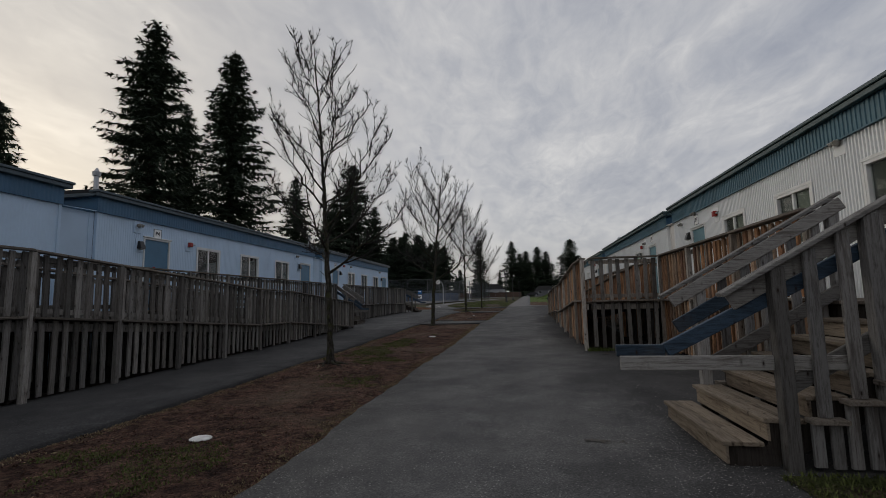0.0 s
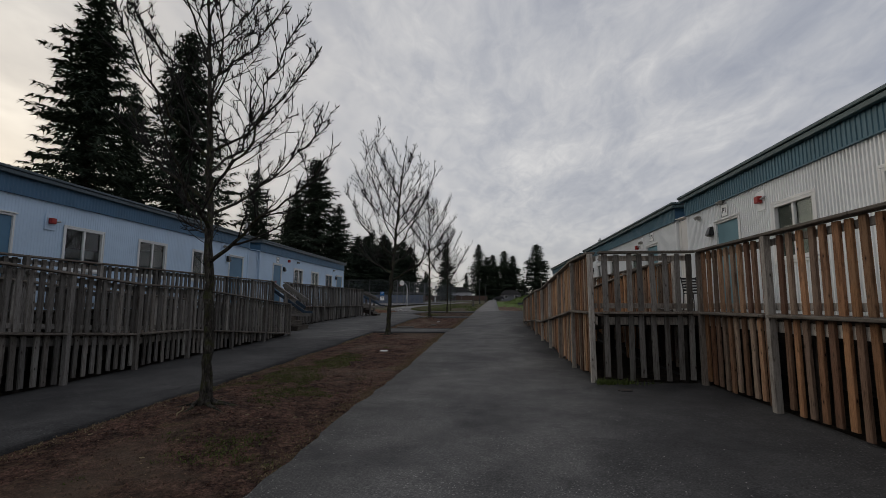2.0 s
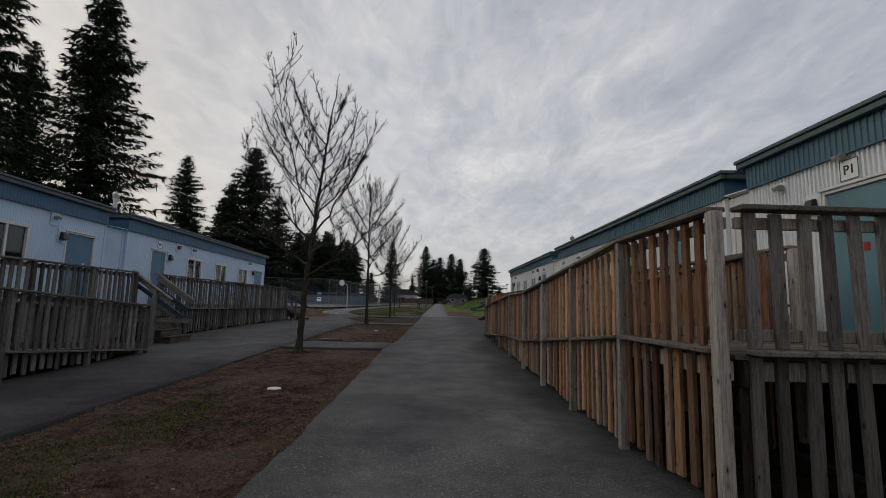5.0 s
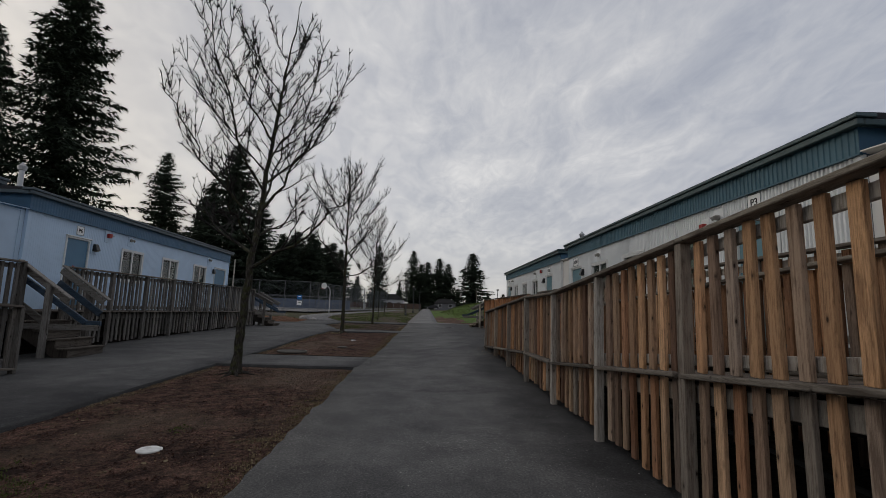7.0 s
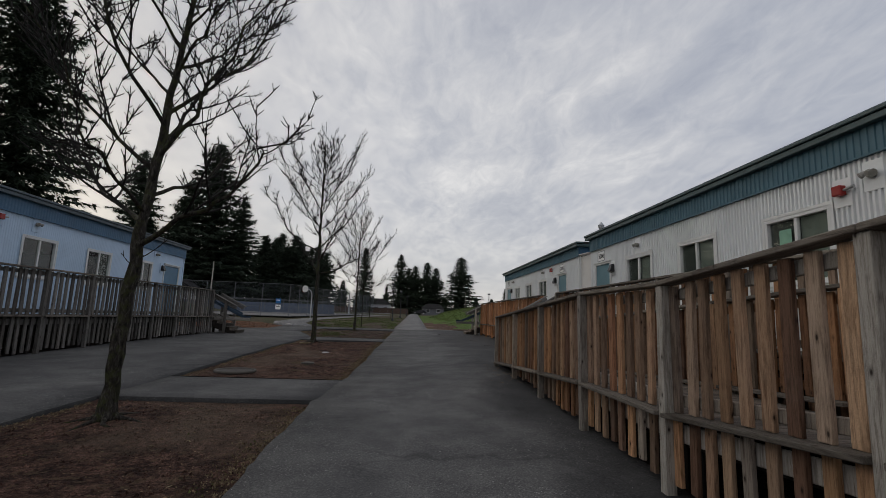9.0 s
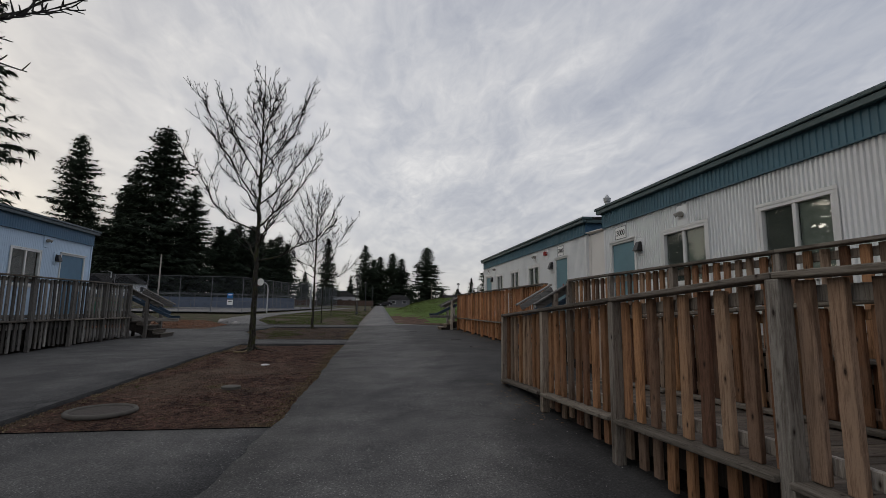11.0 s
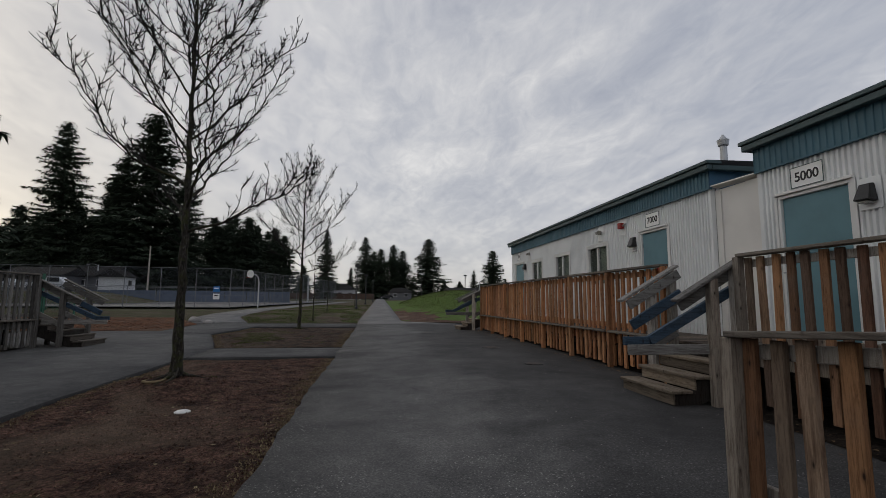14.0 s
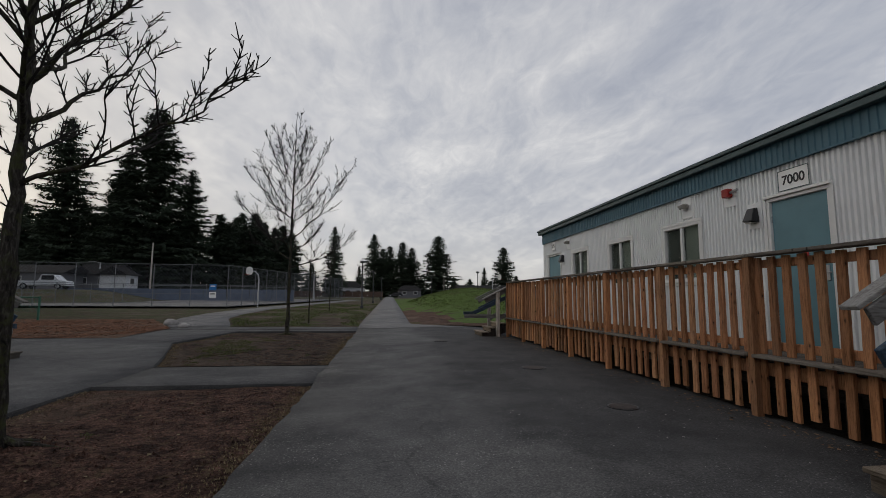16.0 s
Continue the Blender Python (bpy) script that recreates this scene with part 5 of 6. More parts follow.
TREES = [(-4.14, 9.91, 7.9, 1.9, 3, (-0.48, 0.0), 0.075, 1.95, 24), (-3.97, 21.4, 7.8, 2.25, 8, (0.67, 0.0), 0.092, 1.95, 22), (-3.61, 31.85, 7.8, 2.05, 21, (-0.10, 0.0), 0.080, 2.15, 24), (-3.53, 44.4, 8.1, 2.1, 34, (0.04, 0.0), 0.072, 2.3, 24),
         (-3.65, 50.3, 5.4, 0.7, 41, (0.0, 0.0), 0.035, 2.2, 8), (-4.1, 64.0, 5.6, 0.8, 52, (0.1, 0.0), 0.04, 2.2, 8), (-2.4, 82.0, 6.0, 0.9, 63, (0.0, 0.0), 0.045, 2.2, 8)]
for tx, ty, hi, sp, sd, ln, st, cl, sl in TREES:
    bare_tree(tx, ty, hi, sp, sd, "leafless young street tree with mossy dark bark" if st > 0.05 else "slender leafless sapling on the lawn", ln, st, cl, sl)


# ---------------------------------------------------------------- conifers
def conifer_mesh(seed, high, wide, full, ragged, taper=0.62, sweep=0.5):
    """A spruce or fir: whorls of boughs that droop and turn up at the tip, each hung with slim sprays of needles."""
    r = random.Random(seed)
    stem = tube(bmesh.new(), [(0, 0, 0), (0, 0, high * 0.5), (0, 0, high)], [high * 0.014, high * 0.009, 0.03], 8)
    verts, faces = [], []

    def spray(px, py, pz, tw, size, fall):
        fx, fy, fz = math.cos(tw), math.sin(tw), fall
        sx, sy, sz = -fy + r.gauss(0, 0.25), fx + r.gauss(0, 0.25), r.gauss(0, 0.35)
        n0, w = len(verts), size * r.uniform(0.14, 0.23)
        verts.extend([(px - sx * w, py - sy * w, pz - sz * w), (px + sx * w, py + sy * w, pz + sz * w), (px + fx * size, py + fy * size, pz + fz * size)])
        faces.append((n0, n0 + 1, n0 + 2))

    z, turn = high * full, 0.0
    while z < high * 0.985:
        k = z / high
        layer = 1 + 0.16 * math.sin(z * 0.9 + seed) + 0.10 * math.sin(z * 2.3 + 1)
        reach = wide * (1 - k) ** taper * (0.75 + 0.25 * min(1.0, (k - full) / 0.15)) * layer
        count = r.randint(6, 8)
        turn += r.uniform(0.3, 0.9)
        for b in range(count):
            ang = turn + b * 6.283 / count + r.gauss(0, 0.16)
            length = reach * r.uniform(1 - ragged, 1.12) + 0.12
            if r.random() < 0.07:
                length *= 1.18
            lift, droop = r.uniform(0.0, 0.35) * (0.35 + k), sweep * r.uniform(0.7, 1.3) * (1.05 - k)
            z0 = z + r.gauss(0, 0.18)
            c, s = math.cos(ang), math.sin(ang)
            steps = max(4, int(length / 0.34))
            for i in range(steps):
                q = (i + r.random()) / steps
                d = q * length
                pz = z0 + lift * d - droop * length * q * (1 - 0.45 * q)
                fan = 0.16 * length * (1 - q) * q * 2.2 + 0.05
                for _ in range(6):
                    px, py = c * d - s * r.gauss(0, fan), s * d + c * r.gauss(0, fan)
                    size = r.uniform(0.40, 0.95) * (0.45 + 0.55 * min(1.0, length / 3.0))
                    spray(px, py, pz + r.gauss(0, 0.07), ang + r.gauss(0, 0.75), size, r.gauss(-0.28, 0.28))
                if r.random() < 0.7:                              # hanging twigs under the bough
                    spray(c * d, s * d, pz, ang + r.gauss(0, 1.0), r.uniform(0.4, 0.8) * min(1.0, 0.3 + length / 4), r.uniform(-1.4, -0.7))
        z += (0.26 + 0.010 * high) * r.uniform(0.75, 1.25) * (0.55 + 0.45 * (1 - k))
    for i in range(14):                                           # the leading shoot
        spray(r.gauss(0, 0.04), r.gauss(0, 0.04), high * (0.975 + 0.02 * r.random()), r.uniform(0, 6.28), r.uniform(0.2, 0.4), r.uniform(0.2, 1.2))
    crown = bpy.data.meshes.new("crown")
    crown.from_pydata(verts, [], faces)
    crown.materials.append(M_NEEDLE)
    return mesh_of("trunk", stem, M_CONIFER_BARK, True), crown


CONIFERS = [conifer_mesh(11, 40, 9.2, 0.06, 0.45, 0.62, 0.45), conifer_mesh(12, 40, 10.0, 0.03, 0.30, 0.72, 0.4), conifer_mesh(13, 24, 6.4, 0.0, 0.3, 0.7), conifer_mesh(14, 20, 4.6, 0.0, 0.2, 0.55, 0.3), conifer_mesh(15, 24, 5.2, 0.05, 0.35, 0.75)]
CONIFER_H = (40, 40, 24, 20, 24)


def conifer(x, y, top, kind, girth, spin, label):
    g = rise(x, y) - 0.3
    k = (top - g) / CONIFER_H[kind]
    ob = thing("conifer", (x, y, g), label, "tree", "dark conifers")
    m = Matrix.Translation((x, y, g)) @ Matrix.Rotation(spin, 4, "Z") @ Matrix.Diagonal((k * girth, k * girth, k, 1))
    piece("trunk", CONIFERS[kind][0], ob, m)
    piece("crown", CONIFERS[kind][1], ob, m)


for i, (tx, ty, top, kind, girth) in enumerate([(-56.7, 63.7, 48, 0, 0.98), (-55.2, 82.4, 53.4, 1, 0.95), (-61, 76.6, 40.3, 0, 0.7), (-50.3, 37, 22.5, 2, 0.9), (-72, 143, 44, 0, 1.0), (-50.8, 138.3, 46, 1, 1.3), (-58, 141, 36, 1, 1.1), (-62, 146, 33, 1, 1.0), (-45, 143, 33, 1, 1.0),
                                               (-14, 170, 24, 4, 1.0), (-3.1, 242, 32, 4, 1.25), (4, 240, 26.5, 2, 1.2), (9.5, 236, 28, 2, 1.2), (14, 240, 26, 2, 1.2), (1, 246, 26, 2, 1.2), (24.4, 226, 29.8, 2, 1.45),
                                               (-26, 210, 16, 2, 1.2), (-8, 205, 15, 4, 0.9), (57, 240, 27, 2, 1.3), (50, 250, 18, 4, 1.0), (75, 230, 17, 2, 1.2), (84, 225, 14, 2, 1.2), (38, 268, 14, 2, 1.2), (30, 270, 13, 3, 1.4), (66, 250, 14, 3, 1.3)]):
    conifer(tx, ty, top, kind, girth, i * 1.7, "tall dark evergreen conifer with drooping ragged boughs")
row = random.Random(77)
for i in range(16):
    conifer(-100 + 4.4 * i + row.uniform(-1, 1), 152 + row.uniform(-3, 3), row.uniform(19, 26), 3, row.uniform(1.2, 1.5), row.uniform(0, 6), "dense dark cedar in a tall screen of evergreens")
for i in range(8):
    conifer(-52 + 3.2 * i, 190 + row.uniform(-3, 3), (27, 29, 30, 27, 27.5, 26, 26.5, 24)[i], 3, 1.15, row.uniform(0, 6), "dense dark cedar in a tall screen of evergreens")
for i in range(22):
    conifer(-75 + 10.5 * i + row.uniform(-3, 3), 285 + row.uniform(-15, 15), row.uniform(9, 15), 3, row.uniform(1.6, 2.2), row.uniform(0, 6), "distant dark evergreen on the skyline")


# ---------------------------------------------------------------- sports court, lamp posts, distance
def chain_fence(points, high, bay, label):
    ob = thing("chain_link_fence", (points[0][0], points[0][1], rise(*points[0])), label, "fence", "court fences")
    post = mesh_of("post", tube(bmesh.new(), [(0, 0, 0), (0, 0, 1)], [0.035, 0.035], 8), M_FENCE_POST)
    for (ax, ay), (bx, by) in zip(points, points[1:]):
        n = math.hypot(bx - ax, by - ay)
        k = max(1, round(n / bay))
        for i in range(k + (1 if (bx, by) == points[-1] else 0)):
            q = i / k
            px, py = ax + (bx - ax) * q, ay + (by - ay) * q
            piece("post", post, ob, Matrix.Translation((px, py, rise(px, py) - 0.05)) @ Matrix.Diagonal((1, 1, high + 0.05, 1)))
        for zz in (0.06, high * 0.5, high):
            part("rail_tube", tube(bmesh.new(), [(ax, ay, rise(ax, ay) + zz), (bx, by, rise(bx, by) + zz)], [0.022, 0.022], 6), M_FENCE_POST, ob)
        wires = bmesh.new()
        pitch = 0.30
        c = int(n / pitch)
        for i in range(-int(high / pitch), c):
            for sgn in (1, -1):
                d0, d1 = i * pitch, i * pitch + high
                lo, hi = max(0, d0), min(n, d1)
                if hi <= lo:
                    continue
                za, zb = lo - d0, hi - d0
                if sgn < 0:
                    za, zb = high - za, high - zb
                pa = Vector((ax + (bx - ax) * lo / n, ay + (by - ay) * lo / n, 0))
                pb = Vector((ax + (bx - ax) * hi / n, ay + (by - ay) * hi / n, 0))
                pa.z, pb.z = rise(pa.x, pa.y) + za, rise(pb.x, pb.y) + zb
                tube(wires, [pa, pb], [0.005, 0.005], 3, False)
        tagged(part("mesh_wire", wires, M_WIRE, ob, "galvanised diamond mesh"), kind="stuff")
    return ob


chain_fence([(-62, 71.5), (-14.3, 73.0), (-7.3, 118.0)], 3.85, 3.1, "tall galvanised chain-link fence round the court")
chain_fence([(-62, 80), (-34, 81.5), (-12.5, 97.0)], 2.2, 3.1, "lower chain-link fence behind the court")


screen = thing("windscreen", (-26, 97.5, rise(-26, 97.5)), "blue-grey fabric windscreen along the rear court fence", "windscreen")
for i in range(10):
    x0 = -43.5 + 3.1 * i
    part("panel", cube(x0 + 0.03, x0 + 3.07, 97.2, 97.22, rise(x0, 97.2) + 0.1, rise(x0, 97.2) + 1.7), M_SCREEN, screen)


def bank(x, y):
    """Raised ground behind the court."""
    k = min(1.0, max(0.0, (y - 83) / 6.0))
    return 1.45 * k * k * (3 - 2 * k) * min(1.0, max(0.0, (-30 - x) / 8.0))


sheet("ground_bank", [(y, [-140, -110] + span(-90, -30, 20)) for y in span(83, 150, 40)], M_FIELD, 0.0, "raised grassy bank behind the court", "bank", extra=lambda x, y: bank(x, y) + 0.03)

for z, m, nm in ((3.1, M_BLUE_SIGN, "blue court notice board on the fence"), (2.38, M_SIGN, "white court notice board on the fence")):
    sg = thing("notice_board", (-15.55, 72.9, z), nm, "sign", "court notices")
    part("plate", cube(-15.85, -15.25, 72.86, 72.89, z - 0.28, z + 0.28, 0.01), m, sg)
    part("text_bar", cube(-15.75, -15.35, 72.85, 72.858, z + 0.05, z + 0.14), M_INK if m is M_SIGN else M_SIGN, sg)


def hoop(x, y, turn, label):
    g = rise(x, y) + mound(x, y)
    ob = thing("basketball_hoop", (x, y, g), label, "basketball hoop", "basketball hoops")
    m = Matrix.Translation((x, y, g)) @ Matrix.Rotation(turn, 4, "Z")
    neck = [m @ Vector(p) for p in ((0, 0, -0.1), (0, 0, 2.6), (0.12, 0, 3.1), (0.5, 0, 3.4), (1.2, 0, 3.42))]
    part("pole", tube(bmesh.new(), neck, [0.07, 0.07, 0.065, 0.06, 0.055], 10), M_GALV, ob, "gooseneck steel pole")
    bd = bmesh.new()
    pts = [(1.22, 0.46 * math.cos(a), 3.42 + 0.42 * math.sin(a)) for a in np.linspace(0, 2 * math.pi, 24, endpoint=False)]
    fa = [bd.verts.new(m @ Vector(p)) for p in pts]
    fb = [bd.verts.new(m @ Vector((p[0] + 0.04, p[1], p[2]))) for p in pts]
    bd.faces.new(fa[::-1])
    bd.faces.new(fb)
    for i in range(24):
        bd.faces.new((fa[i], fa[(i + 1) % 24], fb[(i + 1) % 24], fb[i]))
    part("backboard", bd, M_WHITE, ob, "white fan-shaped backboard")
    ring = [m @ Vector((1.5 + 0.23 * math.cos(a), 0.23 * math.sin(a), 3.05)) for a in np.linspace(0, 2 * math.pi, 17)]
    part("rim", tube(bmesh.new(), ring, [0.012] * 17, 5, False), M_RED, ob, "orange steel rim")


hoop(-12.3, 76.0, radians(238), "gooseneck basketball hoop standing inside the court")
hoop(15.8, 93.4, radians(20), "basketball hoop behind the grass mound")


def lamp_post(x, y, high, label):
    g = rise(x, y)
    ob = thing("lamp_post", (x, y, g), label, "lamp post", "lamp posts")
    part("pole", tube(bmesh.new(), [(x, y, g - 0.05), (x, y, g + 0.25), (x, y, g + 0.28), (x, y, g + high)], [0.16, 0.16, 0.075, 0.055], 10), M_DARK_STEEL, ob)
    part("lamp_head", disc(bmesh.new(), (x, y, g + high), 0.24, 0.1, 14, 0.08), M_DARK_STEEL, ob, "flat dark lamp head")


for q, (lx, ly) in enumerate(((-1.9, 70.0), (-1.2, 92.0), (0.0, 120.0), (12.5, 88.0), (9.0, 112.0))):
    lamp_post(lx, ly, 4.1, "dark steel lamp post beside the long path")


def utility_pole(x, y, top, label, arm=0.0):
    g = rise(x, y)
    ob = thing("utility_pole", (x, y, g), label, "pole", "poles")
    part("pole", tube(bmesh.new(), [(x, y, g - 0.1), (x, y, top)], [0.17, 0.11], 10), M_POST if not arm else M_GALV, ob)
    if arm:
        part("arm", tube(bmesh.new(), [(x, y, top - 0.1), (x - arm * 0.5, y, top + 0.15), (x - arm, y, top + 0.1)], [0.05, 0.04, 0.04], 8), M_GALV, ob)
        part("lamp_head", cube(x - arm - 0.45, x - arm + 0.1, y - 0.12, y + 0.12, top + 0.02, top + 0.14, 0.03), M_GALV, ob, "grey street lamp head")


utility_pole(-41.9, 119.3, 12.2, "bare wooden pole behind the court fence")
utility_pole(-52, 122, 8.6, "grey steel street lamp behind the court", 1.6)
utility_pole(-11.5, 110, 6.4, "steel street lamp beyond the court", 1.4)
utility_pole(22, 190, 11.5, "bare pole in front of the far conifers")


def house(x, y, wide, deep, wall_h, roof_h, wall_m, label, turn=0.0, hip=False):
    g = rise(x, y) + bank(x, y)
    ob = thing("house", (x, y, g), label, "house", "far houses")
    m = Matrix.Translation((x, y, g)) @ Matrix.Rotation(turn, 4, "Z")

    def put(name, bm, mat_, parent=ob, lab=""):
        bmesh.ops.transform(bm, matrix=m, verts=bm.verts)
        return part(name, bm, mat_, parent, lab)

    put("wall", cube(-wide / 2, wide / 2, -deep / 2, deep / 2, -0.3, wall_h), wall_m)
    rf = bmesh.new()
    ov, ins = 0.5, (wide * 0.28 if hip else 0.0)
    v = [rf.verts.new(p) for p in ((-wide / 2 - ov, -deep / 2 - ov, wall_h + 0.01), (wide / 2 + ov, -deep / 2 - ov, wall_h + 0.01), (wide / 2 + ov, deep / 2 + ov, wall_h + 0.01), (-wide / 2 - ov, deep / 2 + ov, wall_h + 0.01),
                                    (-wide / 2 - ov + ins, 0, wall_h + roof_h), (wide / 2 + ov - ins, 0, wall_h + roof_h))]
    for q in ((0, 1, 5, 4), (2, 3, 4, 5), (1, 2, 5), (3, 0, 4), (3, 2, 1, 0)):
        rf.faces.new([v[i] for i in q])
    bmesh.ops.recalc_face_normals(rf, faces=rf.faces)
    put("roof", rf, M_HOUSE_ROOF, lab="dark shingle roof")
    for i in range(max(1, int(wide / 3.2))):
        c = -wide / 2 + (i + 0.5) * wide / max(1, int(wide / 3.2))
        w = thing("window", m @ Vector((c, -deep / 2, 1.0)), "", "")
        adopt(w, ob)
        put("window_frame", cube(c - 0.7, c + 0.7, -deep / 2 - 0.05, -deep / 2 - 0.005, 0.95, 2.15), M_WHITE, w)
        put("pane", cube(c - 0.62, c + 0.62, -deep / 2 - 0.07, -deep / 2 - 0.055, 1.03, 2.07), M_BLACK, w)
    return ob


house(-58, 118, 9, 8, 2.7, 1.6, M_HOUSE, "low grey bungalow behind the court")
house(-52, 124, 6.5, 8, 2.8, 2.0, M_HOUSE, "dark grey house with a steep roof")
house(-46.5, 118, 4.2, 4.2, 2.6, 1.5, M_HOUSE_WHITE, "small white gabled house", radians(90))
house(-12, 186, 13, 9, 3.0, 2.2, M_HOUSE_WHITE, "white house beyond the end of the path", 0, True)
house(10.5, 200, 8, 8, 2.5, 1.8, M_HOUSE, "small hip-roofed house at the far street", 0, True)
house(50, 205, 42, 12, 3.2, 1.6, M_HOUSE, "long low school building in the distance")
fence = thing("board_fence", (-14, 178, rise(-14, 178)), "low brown board fence at the far street", "fence")
for i in range(12):
    part("panel", cube(-28 + 2.4 * i + 0.02, -28 + 2.4 * i + 2.38, 177.97, 178.03, rise(-14, 178) - 0.05, rise(-14, 178) + 1.7, 0.01), M_HEDGE_FENCE, fence)


def vehicle(name, x, y, turn, paint, label, pickup):
    g = rise(x, y) + bank(x, y) + 0.03
    ob = thing(name, (x, y, g), label, "car", "parked vehicles")
    m = Matrix.Translation((x, y, g)) @ Matrix.Rotation(turn, 4, "Z")
    length = 5.6 if pickup else 4.6

    def put(nm, bm, mat_, lab="", parent=ob):
        bmesh.ops.transform(bm, matrix=m, verts=bm.verts)
        return part(nm, bm, mat_, parent, lab)

    prof = [(-0.5, 0.45), (-0.5, 0.98), (-0.46, 1.02), (-0.06, 1.03), (0.0, 1.82), (0.22, 1.80), (0.34, 1.12), (0.48, 1.0), (0.5, 0.45)] if pickup else [(-0.5, 0.35), (-0.5, 0.85), (-0.42, 1.0), (-0.30, 1.42), (0.06, 1.46), (0.22, 0.95), (0.46, 0.8), (0.5, 0.35)]
    bm = bmesh.new()
    l = [bm.verts.new((a * length, -0.9, z)) for a, z in prof]
    r_ = [bm.verts.new((a * length, 0.9, z)) for a, z in prof]
    bm.faces.new(l)
    bm.faces.new(r_[::-1])
    for i in range(len(prof)):
        j = (i + 1) % len(prof)
        bm.faces.new((l[j], l[i], r_[i], r_[j]))
    bmesh.ops.recalc_face_normals(bm, faces=bm.faces)
    bmesh.ops.bevel(bm, geom=list(bm.edges), offset=0.05, segments=2, affect="EDGES")
    put("body", bm, paint)
    for s in (-1, 1):
        if pickup:
            put("window", cube(0.01 * length, 0.25 * length, s * 0.9, s * 0.915, 1.15, 1.7, 0.02), M_BLACK, "dark side glass")
        else:
            put("window", cube(-0.28 * length, 0.08 * length, s * 0.9, s * 0.915, 0.98, 1.36, 0.02), M_BLACK, "dark side glass")
        for a in (-0.32, 0.33):
            wheel = thing("wheel", m @ Vector((a * length, s * 0.85, 0.36)), "", "")
            adopt(wheel, ob)
            put("tyre", tube(bmesh.new(), [(a * length, s * 0.74, 0.36), (a * length, s * 0.95, 0.36)], [0.36, 0.36], 18), M_TYRE, "", wheel)
            put("rim", tube(bmesh.new(), [(a * length, s * 0.94, 0.36), (a * length, s * 0.965, 0.36)], [0.22, 0.20], 14), M_GALV, "", wheel)


vehicle("pickup_truck", -41.5, 91.5, radians(4), M_CAR_WHITE, "white crew-cab pickup parked behind the court", True)
vehicle("pickup_truck", -48.5, 93, radians(10), M_CAR_WHITE, "second white pickup parked on the bank", True)
vehicle("parked_car", 4.6, 176, radians(180), M_CAR_BLACK, "dark car standing at the end of the path", False)


# ---------------------------------------------------------------- chair on the deck
def slatted_chair(x, y, z, spin):
    ob = thing("slatted_chair", (x, y, z), "black metal slatted chair standing beside the teal door", "chair")
    m = Matrix.Translation((x, y, z)) @ Matrix.Rotation(spin, 4, "Z")

    def put(name, bm):
        bmesh.ops.transform(bm, matrix=m, verts=bm.verts)
        part(name, bm, M_BLACK, ob)

    for d in (-0.2, 0.2):
        put("leg", tube(bmesh.new(), [(0.2, d, 0), (0.21, d, 0.22), (0.19, d, 0.44)], [0.013, 0.013, 0.013], 8))
        put("back_leg", tube(bmesh.new(), [(-0.26, d, 0), (-0.21, d, 0.25), (-0.19, d, 0.44), (-0.23, d, 0.65), (-0.30, d, 0.86)], [0.013] * 5, 8))
    put("seat_frame", cube(-0.2, 0.2, -0.2, 0.2, 0.425, 0.44, 0.004))
    for k in range(5):
        put("seat_slat", cube(-0.19 + k * 0.08, -0.13 + k * 0.08, -0.21, 0.21, 0.442, 0.456, 0.004))
    for k in range(5):
        a = 0.52 + k * 0.075
        put("back_slat", beam(bmesh.new(), (-0.205 - k * 0.021, -0.2, a), (-0.205 - k * 0.021, 0.2, a), 0.014, 0.05, 0.004))


slatted_chair(4.98, 15.86, DECK + 0.002, radians(-80))


# ---------------------------------------------------------------- small things on the ground
def bed_z(x, y):
    return rise(x, y) - 0.05 + 0.03 * noise.noise((x * 0.8, y * 0.8, 1.0)) + 0.012 * noise.noise((x * 4, y * 4, 2.0)) + root_mound(x, y)


def cap_lid(x, y, r, material, name, label, h=0.03, dome=0.01):
    z = bed_z(x, y) - 0.03
    ob = thing(name, (x, y, z), label, "cover", "ground covers")
    part("lid", disc(bmesh.new(), (x, y, z), r, h + 0.03, 28, dome), material, ob)
    return z


for x, y in ((-3.65, 5.02), (-3.21, 17.15), (-2.93, 30.3)):
    cap_lid(x, y, 0.12 if y < 20 else 0.095, M_PVC, "cleanout_cap", "round white plastic cleanout cap in the earth bed", 0.01)
cap_lid(-2.9, 27.5, 0.155, M_CONCRETE, "valve_cover", "round worn concrete valve cover in the earth", 0.03)
mz = cap_lid(-4.06, 25.85, 0.35, M_IRON, "manhole", "round iron manhole cover in a concrete ring", 0.022, 0.004)
ring = [(-4.06 + 0.385 * math.cos(a), 25.85 + 0.385 * math.sin(a), mz + 0.045) for a in np.linspace(0, 2 * math.pi, 33)]
part("ring", tube(bmesh.new(), ring, [0.034] * 33, 8, False), M_CONCRETE, bpy.data.objects["manhole"], "worn concrete ring", True)


def flush_cover(x, y, r, label):
    z = rise(x, y) + 0.003
    ob = thing("drain_cover", (x, y, z), label, "cover", "ground covers")
    part("frame", disc(bmesh.new(), (x, y, z - 0.02), r * 1.12, 0.024, 26), M_DARK_STEEL, ob)
    part("lid", disc(bmesh.new(), (x, y, z + 0.001), r * 0.98, 0.006, 26), M_IRON, ob)


flush_cover(1.9, 11.4, 0.10, "small rusty iron cover set in the asphalt")
flush_cover(2.48, 35.7, 0.2, "small dark cover in the lane")
flush_cover(2.53, 32.6, 0.16, "small worn cover in the lane")
flush_cover(1.45, 41.0, 0.18, "small pale cover in the lane")


